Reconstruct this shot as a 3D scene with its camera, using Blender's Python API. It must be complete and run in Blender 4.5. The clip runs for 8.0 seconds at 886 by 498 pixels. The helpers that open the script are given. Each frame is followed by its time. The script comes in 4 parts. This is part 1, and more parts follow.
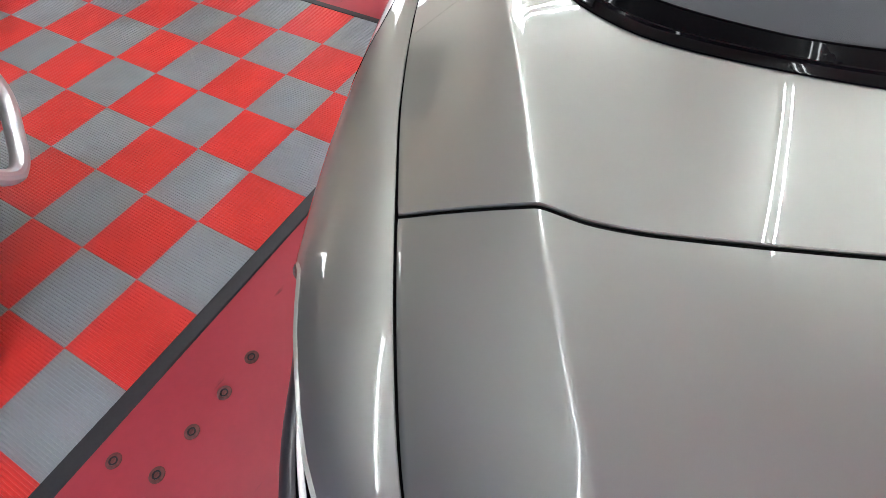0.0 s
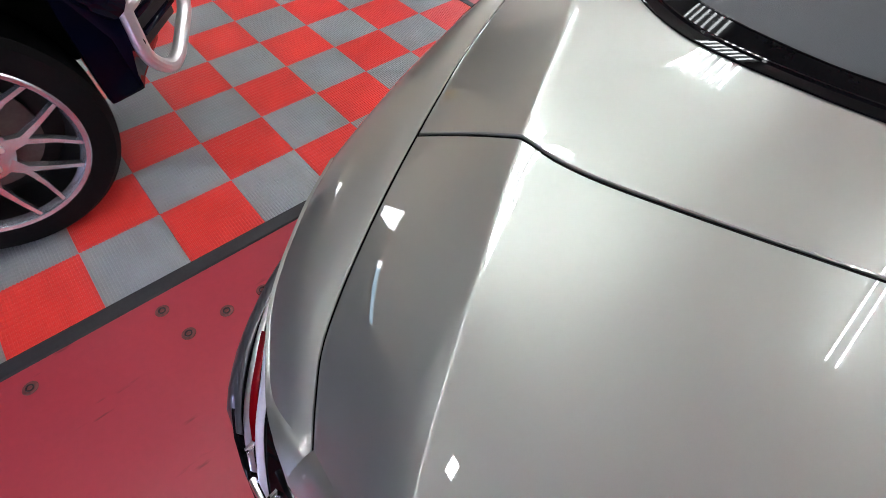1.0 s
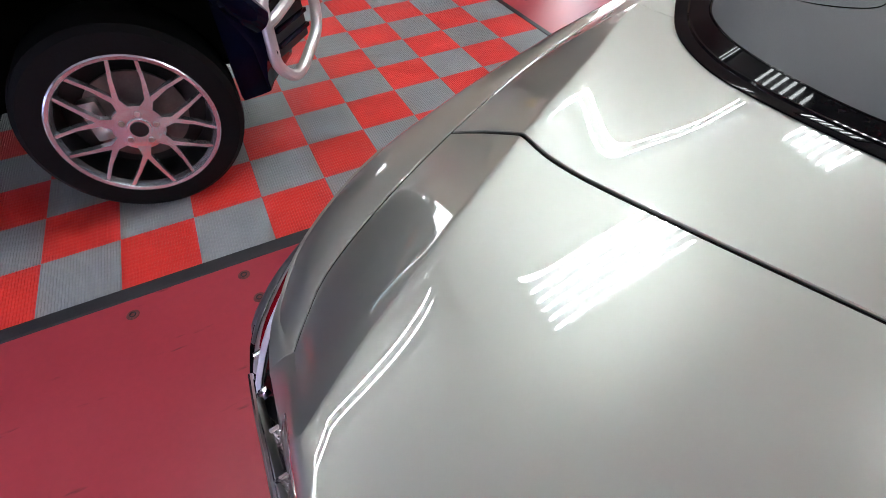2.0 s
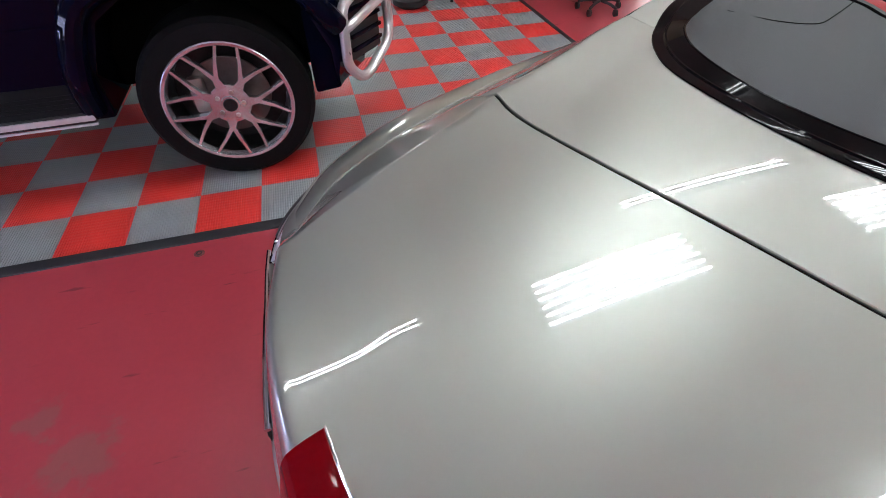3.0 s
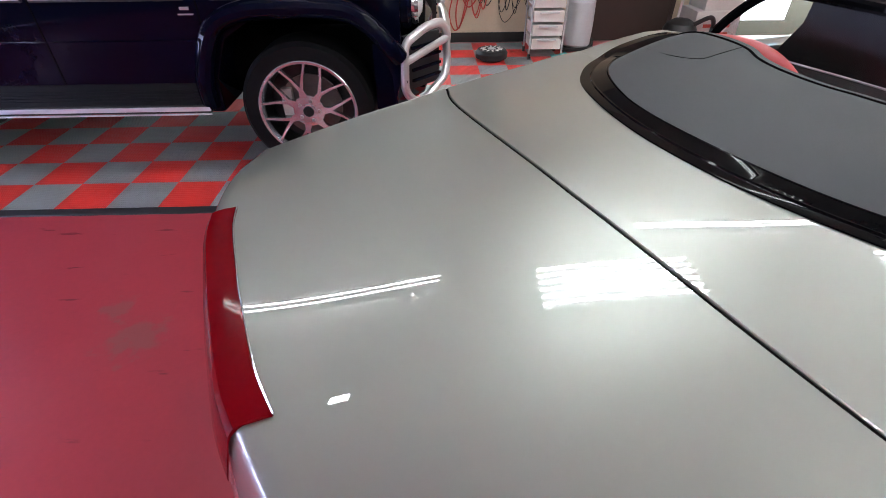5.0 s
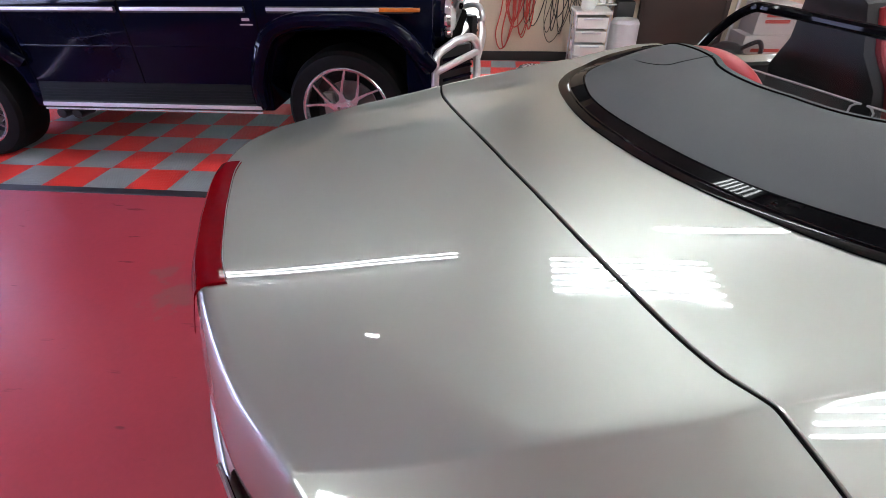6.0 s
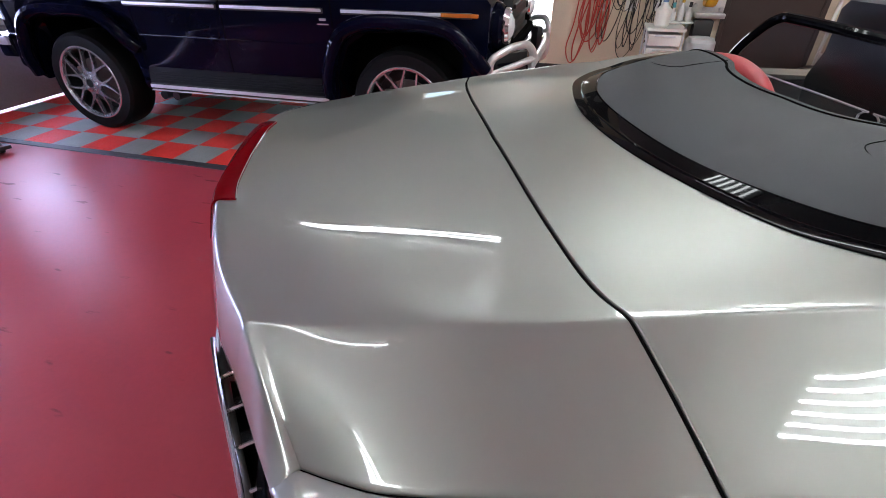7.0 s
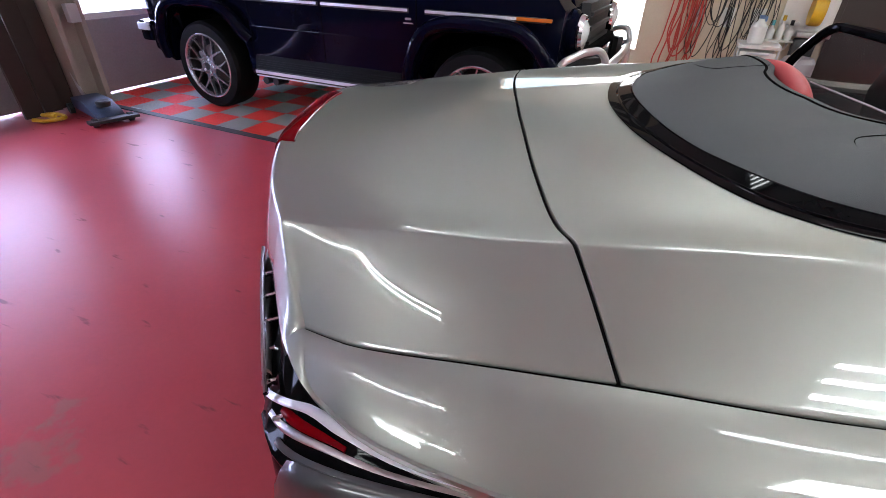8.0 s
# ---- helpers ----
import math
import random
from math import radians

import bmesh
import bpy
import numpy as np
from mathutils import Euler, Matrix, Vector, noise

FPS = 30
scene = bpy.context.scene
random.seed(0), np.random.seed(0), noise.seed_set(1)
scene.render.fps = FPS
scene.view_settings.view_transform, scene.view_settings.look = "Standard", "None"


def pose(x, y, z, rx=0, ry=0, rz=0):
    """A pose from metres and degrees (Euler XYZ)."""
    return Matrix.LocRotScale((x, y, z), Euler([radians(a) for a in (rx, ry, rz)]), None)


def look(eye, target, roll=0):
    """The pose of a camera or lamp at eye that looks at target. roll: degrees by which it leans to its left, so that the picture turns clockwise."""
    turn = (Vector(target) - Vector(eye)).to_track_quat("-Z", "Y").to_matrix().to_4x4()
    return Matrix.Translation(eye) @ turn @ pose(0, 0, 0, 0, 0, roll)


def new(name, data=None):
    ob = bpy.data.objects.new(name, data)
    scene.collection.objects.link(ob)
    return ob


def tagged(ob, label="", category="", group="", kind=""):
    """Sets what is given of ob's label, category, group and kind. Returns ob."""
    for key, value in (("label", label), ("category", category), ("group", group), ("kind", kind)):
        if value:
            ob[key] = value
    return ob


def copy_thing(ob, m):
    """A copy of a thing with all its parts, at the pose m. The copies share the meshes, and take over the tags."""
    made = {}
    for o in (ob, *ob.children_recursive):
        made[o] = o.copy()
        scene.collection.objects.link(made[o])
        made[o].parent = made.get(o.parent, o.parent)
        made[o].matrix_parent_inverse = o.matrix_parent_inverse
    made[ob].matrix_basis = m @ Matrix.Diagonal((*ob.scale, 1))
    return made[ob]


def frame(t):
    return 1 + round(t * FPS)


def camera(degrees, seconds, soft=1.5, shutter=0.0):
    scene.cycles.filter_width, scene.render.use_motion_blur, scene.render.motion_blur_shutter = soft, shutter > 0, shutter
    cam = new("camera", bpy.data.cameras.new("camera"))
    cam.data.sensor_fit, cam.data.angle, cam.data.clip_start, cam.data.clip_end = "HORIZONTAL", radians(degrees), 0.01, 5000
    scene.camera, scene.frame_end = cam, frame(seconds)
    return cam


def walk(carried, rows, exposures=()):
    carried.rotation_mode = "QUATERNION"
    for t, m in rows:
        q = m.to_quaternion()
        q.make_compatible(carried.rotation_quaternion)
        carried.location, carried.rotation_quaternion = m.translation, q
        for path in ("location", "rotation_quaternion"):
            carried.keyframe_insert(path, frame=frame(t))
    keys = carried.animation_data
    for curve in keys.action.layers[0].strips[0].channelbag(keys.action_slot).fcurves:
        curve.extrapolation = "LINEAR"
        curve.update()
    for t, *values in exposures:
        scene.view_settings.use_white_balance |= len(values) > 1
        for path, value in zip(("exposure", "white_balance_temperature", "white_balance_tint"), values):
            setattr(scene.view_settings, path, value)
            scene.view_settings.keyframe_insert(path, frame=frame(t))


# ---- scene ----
cam = camera(86.2, 8.0, soft=0.7)
PATH = [
    (0, (-0.531, -1.134, 1.475), (0.447, -0.561, -0.174), -1.8),
    (0.5, (-0.571, -1.242, 1.464), (0.337, -0.512, -0.162), -0.2),
    (1, (-0.581, -1.37, 1.458), (0.223, -0.477, -0.141), 1.8),
    (1.5, (-0.586, -1.497, 1.475), (0.115, -0.423, -0.06), 1.5),
    (1.7, (-0.571, -1.53, 1.476), (0.063, -0.4, -0.048), -0.4),
    (2.8, (-0.493, -1.828, 1.451), (-0.099, -0.44, 0.067), -0.9),
    (3, (-0.493, -1.923, 1.477), (-0.141, -0.524, 0.092), -1.4),
    (3.5, (-0.421, -2.048, 1.474), (-0.193, -0.59, 0.124), -0.6),
    (4, (-0.336, -2.177, 1.474), (-0.174, -0.68, 0.158), 0.5),
    (4.5, (-0.276, -2.303, 1.483), (-0.174, -0.752, 0.225), 0.1),
    (6, (0.013, -2.653, 1.481), (-0.156, -1.021, 0.338), -0.7),
    (6.5, (0.128, -2.739, 1.474), (-0.197, -1.113, 0.356), -0.3),
    (7, (0.234, -2.813, 1.453), (-0.207, -1.2, 0.355), 0.1),
    (7.5, (0.336, -2.889, 1.434), (-0.235, -1.304, 0.355), 0.7),
    (8, (0.441, -2.973, 1.43), (-0.286, -1.448, 0.359), 1.3),
]
walk(cam, [(t, look(eye, target, roll)) for t, eye, target, roll in PATH], [(0, 2.82), (1.5, 2.72), (3, 2.6), (4.5, 2.64), (6, 2.7), (7, 2.46), (8, 2.56)])

# ---- world ----
world = bpy.data.worlds.new("world")
scene.world = world
world.use_nodes = True
sky = world.node_tree.nodes.new("ShaderNodeTexSky")
sky.sky_type = "NISHITA"
sky.sun_disc = False
sky.sun_elevation = radians(40)
sky.sun_rotation = radians(250)
world.node_tree.links.new(sky.outputs[0], world.node_tree.nodes["Background"].inputs[0])
world.node_tree.nodes["Background"].inputs[1].default_value = 0.1

TUBE_GLOW = 40.0
DAY_GLOW = 4.4


# ---- materials ----
def mat(name, col, rough=0.5, metal=0.0, coat=0.0, var=0.12, scale=6.0, fine=90.0, bump=0.0, rand=0.0, spec=0.5, rvar=0.08):
    """A painted, woven or cast surface: broad tone changes, fine grain, uneven gloss and relief."""
    m = bpy.data.materials.new(name)
    m.use_nodes = True
    n, l = m.node_tree.nodes, m.node_tree.links
    b = n["Principled BSDF"]
    tc = n.new("ShaderNodeTexCoord")
    big, small = n.new("ShaderNodeTexNoise"), n.new("ShaderNodeTexNoise")
    big.inputs["Scale"].default_value, small.inputs["Scale"].default_value = scale, fine
    big.inputs["Detail"].default_value, small.inputs["Detail"].default_value = 5, 3
    for q in (big, small):
        l.new(tc.outputs["Object"], q.inputs["Vector"])
    mixn = n.new("ShaderNodeMath")
    mixn.operation = "MULTIPLY_ADD"
    mixn.inputs[1].default_value = 0.4
    l.new(small.outputs["Fac"], mixn.inputs[0])
    half = n.new("ShaderNodeMath")
    half.operation = "MULTIPLY"
    half.inputs[1].default_value = 0.6
    l.new(big.outputs["Fac"], half.inputs[0])
    l.new(half.outputs[0], mixn.inputs[2])
    ramp = n.new("ShaderNodeMapRange")
    ramp.inputs["From Min"].default_value, ramp.inputs["From Max"].default_value = 0.3, 0.7
    ramp.inputs["To Min"].default_value, ramp.inputs["To Max"].default_value = 1 - var, 1 + var
    l.new(mixn.outputs[0], ramp.inputs["Value"])
    out = ramp.outputs[0]
    if rand:
        info = n.new("ShaderNodeObjectInfo")
        r2 = n.new("ShaderNodeMapRange")
        r2.inputs["To Min"].default_value, r2.inputs["To Max"].default_value = 1 - rand, 1 + rand
        l.new(info.outputs["Random"], r2.inputs["Value"])
        mul = n.new("ShaderNodeMath")
        mul.operation = "MULTIPLY"
        l.new(out, mul.inputs[0])
        l.new(r2.outputs[0], mul.inputs[1])
        out = mul.outputs[0]
    tint = n.new("ShaderNodeMix")
    tint.data_type = "RGBA"
    tint.blend_type = "MULTIPLY"
    tint.inputs["Factor"].default_value = 1.0
    tint.inputs["A"].default_value = (*col, 1)
    l.new(out, tint.inputs["B"])
    l.new(tint.outputs["Result"], b.inputs["Base Color"])
    rr = n.new("ShaderNodeMapRange")
    rr.inputs["To Min"].default_value, rr.inputs["To Max"].default_value = max(0.02, rough - rvar), min(1, rough + rvar)
    l.new(big.outputs["Fac"], rr.inputs["Value"])
    l.new(rr.outputs[0], b.inputs["Roughness"])
    b.inputs["Metallic"].default_value = metal
    b.inputs["Coat Weight"].default_value = coat
    b.inputs["Coat Roughness"].default_value = 0.004
    b.inputs["Specular IOR Level"].default_value = spec
    if bump:
        bp = n.new("ShaderNodeBump")
        bp.inputs["Strength"].default_value, bp.inputs["Distance"].default_value = bump, 0.004
        l.new(small.outputs["Fac"], bp.inputs["Height"])
        l.new(bp.outputs[0], b.inputs["Normal"])
    return m


def glow(name, col, strength):
    m = bpy.data.materials.new(name)
    m.use_nodes = True
    b = m.node_tree.nodes["Principled BSDF"]
    b.inputs["Base Color"].default_value = (*col, 1)
    b.inputs["Emission Color"].default_value = (*col, 1)
    b.inputs["Emission Strength"].default_value = strength
    return m


def glass(name, col, rough=0.02, alpha=0.25):
    m = bpy.data.materials.new(name)
    m.use_nodes = True
    b = m.node_tree.nodes["Principled BSDF"]
    b.inputs["Base Color"].default_value = (*col, 1)
    b.inputs["Roughness"].default_value = rough
    b.inputs["Alpha"].default_value = alpha
    b.inputs["Coat Weight"].default_value = 1.0
    return m


SILVER = mat("silver_paint", (0.318, 0.333, 0.302), 0.44, 0.8, 1.0, 0.03, 1.5, 900, 0.0, rvar=0.02)
BLACKGAP = mat("black_rubber", (0.003, 0.003, 0.003), 0.9, scale=20, spec=0.02)
HOUSING = mat("grey_housing", (0.07, 0.07, 0.07), 0.6)
SILVER.node_tree.nodes["Principled BSDF"].inputs["Coat IOR"].default_value = 1.9
DARKGREY = mat("dark_grey_paint", (0.05, 0.052, 0.056), 0.35, 0.3, 0.7, rvar=0.03)
PIANO = mat("piano_black", (0.003, 0.003, 0.0035), 0.03, rvar=0.01, spec=0.05)
TONNEAU = mat("grey_soft_cover", (0.027, 0.032, 0.036), 0.6, var=0.3, scale=3, fine=700, bump=0.25)
REDGLASS = mat("red_lens", (0.16, 0.001, 0.004), 0.05, var=0.1, rvar=0.02, spec=0.12)
REDLEATHER = mat("red_leather", (0.42, 0.035, 0.04), 0.45, var=0.1, fine=300, bump=0.3)
BLACKLEATHER = mat("black_leather", (0.018, 0.018, 0.02), 0.5, var=0.2, fine=300, bump=0.3)
CHROME = mat("chrome", (0.82, 0.82, 0.83), 0.09, 1.0, var=0.03, rvar=0.04)
LOUVRE = mat("textured_chrome", (0.62, 0.61, 0.62), 0.2, 1.0, var=0.2, fine=260, bump=0.9)
GUARD = mat("satin_steel_tube", (0.72, 0.71, 0.71), 0.32, 0.7, var=0.06, fine=200)
STEEL = mat("brushed_steel", (0.62, 0.61, 0.6), 0.3, 1.0, var=0.1, fine=200)
ALLOY = mat("machined_alloy", (0.60, 0.62, 0.66), 0.22, 0.85, var=0.08, fine=160)
DARKALLOY = mat("dark_alloy", (0.03, 0.03, 0.033), 0.4, 0.6)
DISC = mat("worn_brake_disc", (0.16, 0.13, 0.125), 0.4, 0.6, var=0.2, scale=12)
TYRE = mat("tyre_rubber", (0.004, 0.004, 0.0045), 0.6, var=0.25, fine=120, bump=0.2, spec=0.15)
NAVY = mat("midnight_blue_paint", (0.0016, 0.0024, 0.010), 0.05, 0.0, 0.0, var=0.15, rvar=0.02, spec=0.12)
PLASTIC = mat("black_plastic", (0.016, 0.016, 0.017), 0.5, var=0.2, fine=200, bump=0.15)
AMBER = mat("amber_lens", (0.62, 0.17, 0.02), 0.2, coat=1.0)
DARKGLASS = mat("tinted_glass", (0.006, 0.007, 0.009), 0.04, coat=1.0, rvar=0.01)
CLEARGLASS = glass("clear_glass", (0.3, 0.33, 0.34), 0.02, 0.16)
MESHGLASS = glass("wind_mesh", (0.03, 0.03, 0.033), 0.25, 0.18)
LAMPGLASS = mat("headlamp_glass", (0.72, 0.74, 0.76), 0.15, 0.1, 1.0)
SILL = mat("satin_sill_metal", (0.70, 0.70, 0.75), 0.35, 0.35, var=0.05, fine=200)
TILERED = mat("red_plastic_tile", (0.78, 0.052, 0.042), 0.42, var=0.1, scale=5, fine=160, bump=0.15, rand=0.06)
TILEGREY = mat("grey_plastic_tile", (0.30, 0.33, 0.335), 0.45, var=0.1, scale=5, fine=160, bump=0.15, rand=0.06)
EDGING = mat("black_edging", (0.02, 0.02, 0.022), 0.55, var=0.3, scale=8)
for tile_mat in (TILERED, TILEGREY):
    nn, ll = tile_mat.node_tree.nodes, tile_mat.node_tree.links
    tco, wav, bmp = nn.new("ShaderNodeTexCoord"), nn.new("ShaderNodeTexWave"), nn.new("ShaderNodeBump")
    wav.bands_direction = "Y"
    wav.inputs["Scale"].default_value = 26 / 0.305 / 20 * math.pi / 1.0
    ll.new(tco.outputs["Object"], wav.inputs["Vector"])
    bmp.inputs["Strength"].default_value, bmp.inputs["Distance"].default_value = 0.3, 0.003
    ll.new(wav.outputs["Fac"], bmp.inputs["Height"])
    ll.new(bmp.outputs[0], nn["Principled BSDF"].inputs["Normal"])
UNDERTILE = mat("dark_slab", (0.03, 0.025, 0.025), 0.8)
WALLP = mat("cream_wall_paint", (0.60, 0.50, 0.37), 0.6, var=0.07, scale=2, fine=60, bump=0.2)
DULLWALL = mat("grey_panel_paint", (0.32, 0.29, 0.31), 0.55, var=0.12, scale=2, fine=60, bump=0.2)
CEILP = mat("grey_ceiling_paint", (0.62, 0.62, 0.60), 0.8, var=0.05, scale=1, fine=50)
BROWN = mat("dark_brown_paint", (0.035, 0.022, 0.018), 0.45, var=0.2, scale=3)
BASEB = mat("black_baseboard", (0.02, 0.018, 0.018), 0.5)
WHITEPL = mat("white_plastic", (0.68, 0.66, 0.62), 0.4, var=0.08)
PALEPL = mat("frosted_plastic", (0.5, 0.5, 0.52), 0.35, var=0.1)
REDRUB = mat("red_cable", (0.5, 0.06, 0.04), 0.5)
BLKRUB = mat("black_cable", (0.015, 0.015, 0.015), 0.5)
YELLOW = mat("yellow_hose", (0.65, 0.38, 0.02), 0.45)
BLUE = mat("blue_paint", (0.12, 0.20, 0.36), 0.4, var=0.2)
JACKBLUE = mat("grimy_blue_paint", (0.035, 0.055, 0.10), 0.5, var=0.35, scale=14)
TEAL = mat("teal_cloth", (0.12, 0.42, 0.45), 0.8, var=0.2)
POST = mat("cream_post_paint", (0.36, 0.31, 0.27), 0.5, var=0.15, scale=4)
STAIN = mat("rust_stain", (0.15, 0.05, 0.045), 0.7, var=0.4, scale=60)
CARD = mat("pale_cardboard", (0.5, 0.46, 0.44), 0.7)
TUBE = glow("lit_tube", (0.94, 1.0, 1.02), TUBE_GLOW * 0.24)
BAYTUBE = glow("lit_bay_tube", (0.94, 1.0, 1.02), TUBE_GLOW * 0.22)
DAY = glow("daylight_beyond", (0.58, 0.64, 1.0), DAY_GLOW)
DAYLOW = glow("shaded_daylight_beyond", (0.9, 0.95, 1.0), DAY_GLOW * 0.3)
DARKWALL = mat("grey_brown_wall_paint", (0.27, 0.25, 0.235), 0.6, var=0.12, scale=2, fine=60, bump=0.2)


def red_floor():
    """Glossy red floor paint with worn, paler patches, dull stains and dark scuffs."""
    m = mat("red_floor_paint", (0.42, 0.044, 0.060), 0.36, var=0.08, scale=1.3, fine=45, bump=0.03, rvar=0.06)
    n, l = m.node_tree.nodes, m.node_tree.links
    b = n["Principled BSDF"]
    tc = n.new("ShaderNodeTexCoord")
    worn = n.new("ShaderNodeTexNoise")
    worn.inputs["Scale"].default_value, worn.inputs["Detail"].default_value = 1.3, 9
    l.new(tc.outputs["Object"], worn.inputs["Vector"])
    wr = n.new("ShaderNodeMapRange")
    wr.inputs["From Min"].default_value, wr.inputs["From Max"].default_value = 0.35, 0.8
    wr.interpolation_type = "SMOOTHERSTEP"
    wr.inputs["To Max"].default_value = 0.6
    l.new(worn.outputs["Fac"], wr.inputs["Value"])
    stretch = n.new("ShaderNodeMapping")
    stretch.inputs["Scale"].default_value = (3.0, 14.0, 1)
    stretch.inputs["Rotation"].default_value = (0, 0, 0.5)
    l.new(tc.outputs["Object"], stretch.inputs["Vector"])
    scuff = n.new("ShaderNodeTexNoise")
    scuff.inputs["Scale"].default_value, scuff.inputs["Detail"].default_value = 1.1, 4
    l.new(stretch.outputs[0], scuff.inputs["Vector"])
    sr = n.new("ShaderNodeMapRange")
    sr.inputs["From Min"].default_value, sr.inputs["From Max"].default_value = 0.65, 0.725
    sr.interpolation_type = "SMOOTHERSTEP"
    sr.inputs["To Max"].default_value = 0.6
    l.new(scuff.outputs["Fac"], sr.inputs["Value"])
    src = b.inputs["Base Color"].links[0].from_socket
    a, c = n.new("ShaderNodeMix"), n.new("ShaderNodeMix")
    for q in (a, c):
        q.data_type = "RGBA"
    l.new(wr.outputs[0], a.inputs["Factor"])
    l.new(src, a.inputs["A"])
    a.inputs["B"].default_value = (0.47, 0.068, 0.08, 1)
    l.new(sr.outputs[0], c.inputs["Factor"])
    l.new(a.outputs["Result"], c.inputs["A"])
    c.inputs["B"].default_value = (0.10, 0.02, 0.025, 1)
    done = c.outputs["Result"]
    ragged = n.new("ShaderNodeTexNoise")
    ragged.inputs["Scale"].default_value, ragged.inputs["Detail"].default_value = 16.0, 7
    l.new(tc.outputs["Object"], ragged.inputs["Vector"])
    for x, y, r in ((-1.47, -1.02, 0.16), (-1.63, -0.84, 0.10), (-1.16, -2.72, 0.17), (-1.28, -2.55, 0.07)):
        far, near, edge, q = n.new("ShaderNodeVectorMath"), n.new("ShaderNodeMath"), n.new("ShaderNodeMapRange"), n.new("ShaderNodeMix")
        far.operation = "DISTANCE"
        l.new(tc.outputs["Object"], far.inputs[0])
        far.inputs[1].default_value = (x, y, -0.015)
        near.operation = "MULTIPLY_ADD"
        l.new(far.outputs["Value"], near.inputs[0])
        near.inputs[1].default_value = -0.42 / r
        l.new(ragged.outputs["Fac"], near.inputs[2])
        edge.inputs["From Min"].default_value, edge.inputs["From Max"].default_value = 0.16, 0.34
        edge.inputs["To Max"].default_value = 0.36
        l.new(near.outputs[0], edge.inputs["Value"])
        q.data_type = "RGBA"
        l.new(edge.outputs[0], q.inputs["Factor"])
        l.new(done, q.inputs["A"])
        q.inputs["B"].default_value = (0.17, 0.15, 0.12, 1)
        done = q.outputs["Result"]
    l.new(done, b.inputs["Base Color"])
    dull = n.new("ShaderNodeMath")
    dull.operation = "MULTIPLY_ADD"
    dull.inputs[1].default_value = 0.35
    l.new(sr.outputs[0], dull.inputs[0])
    l.new(b.inputs["Roughness"].links[0].from_socket, dull.inputs[2])
    l.new(dull.outputs[0], b.inputs["Roughness"])
    return m


FLOORRED = red_floor()


# ---- mesh helpers ----
def curve_at(table, x):
    """Smooth value from a short table of (x, y): a cubic without overshoot."""
    if x <= table[0][0]:
        return table[0][1]
    if x >= table[-1][0]:
        return table[-1][1]
    k = 0
    while table[k + 1][0] < x:
        k += 1

    def rise(i):
        return (table[i + 1][1] - table[i][1]) / (table[i + 1][0] - table[i][0])

    def slope(i):
        if i == 0:
            return rise(0)
        if i == len(table) - 1:
            return rise(i - 1)
        a, b = rise(i - 1), rise(i)
        return 0.0 if a * b <= 0 else 2 * a * b / (a + b)
    (x0, y0), (x1, y1) = table[k], table[k + 1]
    h = x1 - x0
    w = (x - x0) / h
    return ((1 + 2 * w) * y0 + w * h * slope(k)) * (1 - w) ** 2 + ((3 - 2 * w) * y1 - (1 - w) * h * slope(k + 1)) * w * w


def finish(name, bm, material, parent=None, angle=30.0):
    me = bpy.data.meshes.new(name)
    bmesh.ops.recalc_face_normals(bm, faces=bm.faces)
    bm.to_mesh(me)
    bm.free()
    me.materials.append(material)
    for p in me.polygons:
        p.use_smooth = True
    me.set_sharp_from_angle(angle=radians(angle))
    ob = new(name, me)
    if parent is not None:
        ob.parent = parent
    return ob


def part(name, bm, material, parent, label="", angle=30.0):
    ob = finish(name, bm, material, parent, angle)
    return tagged(ob, label) if label else ob


def thing(name, label, category, group="", at=(0, 0, 0), turn=0.0):
    ob = new(name)
    ob.matrix_basis = pose(*at, 0, 0, turn)
    ob.empty_display_size = 0.1
    return tagged(ob, label, category, group)


def box(size, at=(0, 0, 0), bevel=0.0, turn=None, bm=None):
    """A block of that size centred at a place, its edges rounded."""
    bm = bm or bmesh.new()
    m = Matrix.Translation(at) @ (turn or Matrix()) @ Matrix.Diagonal((*size, 1))
    vs = bmesh.ops.create_cube(bm, size=1, matrix=m)["verts"]
    if bevel:
        es = {e for v in vs for e in v.link_edges}
        bmesh.ops.bevel(bm, geom=list(es), offset=bevel, segments=2, profile=0.7, affect="EDGES")
    return bm


def prism(outline, y0, y1, bevel=0.0, axis="y", bm=None):
    """An outline of (a, b) drawn out along an axis from y0 to y1."""
    bm = bm or bmesh.new()

    def put(a, b, c):
        return (a, c, b) if axis == "y" else (c, a, b) if axis == "x" else (a, b, c)
    f = bm.faces.new([bm.verts.new(put(a, b, y0)) for a, b in outline])
    ext = bmesh.ops.extrude_face_region(bm, geom=[f])
    d = Vector(put(0, 0, y1 - y0))
    for v in ext["geom"]:
        if isinstance(v, bmesh.types.BMVert):
            v.co += d
    if bevel:
        bmesh.ops.recalc_face_normals(bm, faces=bm.faces)
        es = [e for e in bm.edges if len(e.link_faces) == 2 and e.calc_face_angle(0) > 0.9]
        bmesh.ops.bevel(bm, geom=es, offset=bevel, segments=2, profile=0.7, affect="EDGES")
    return bm


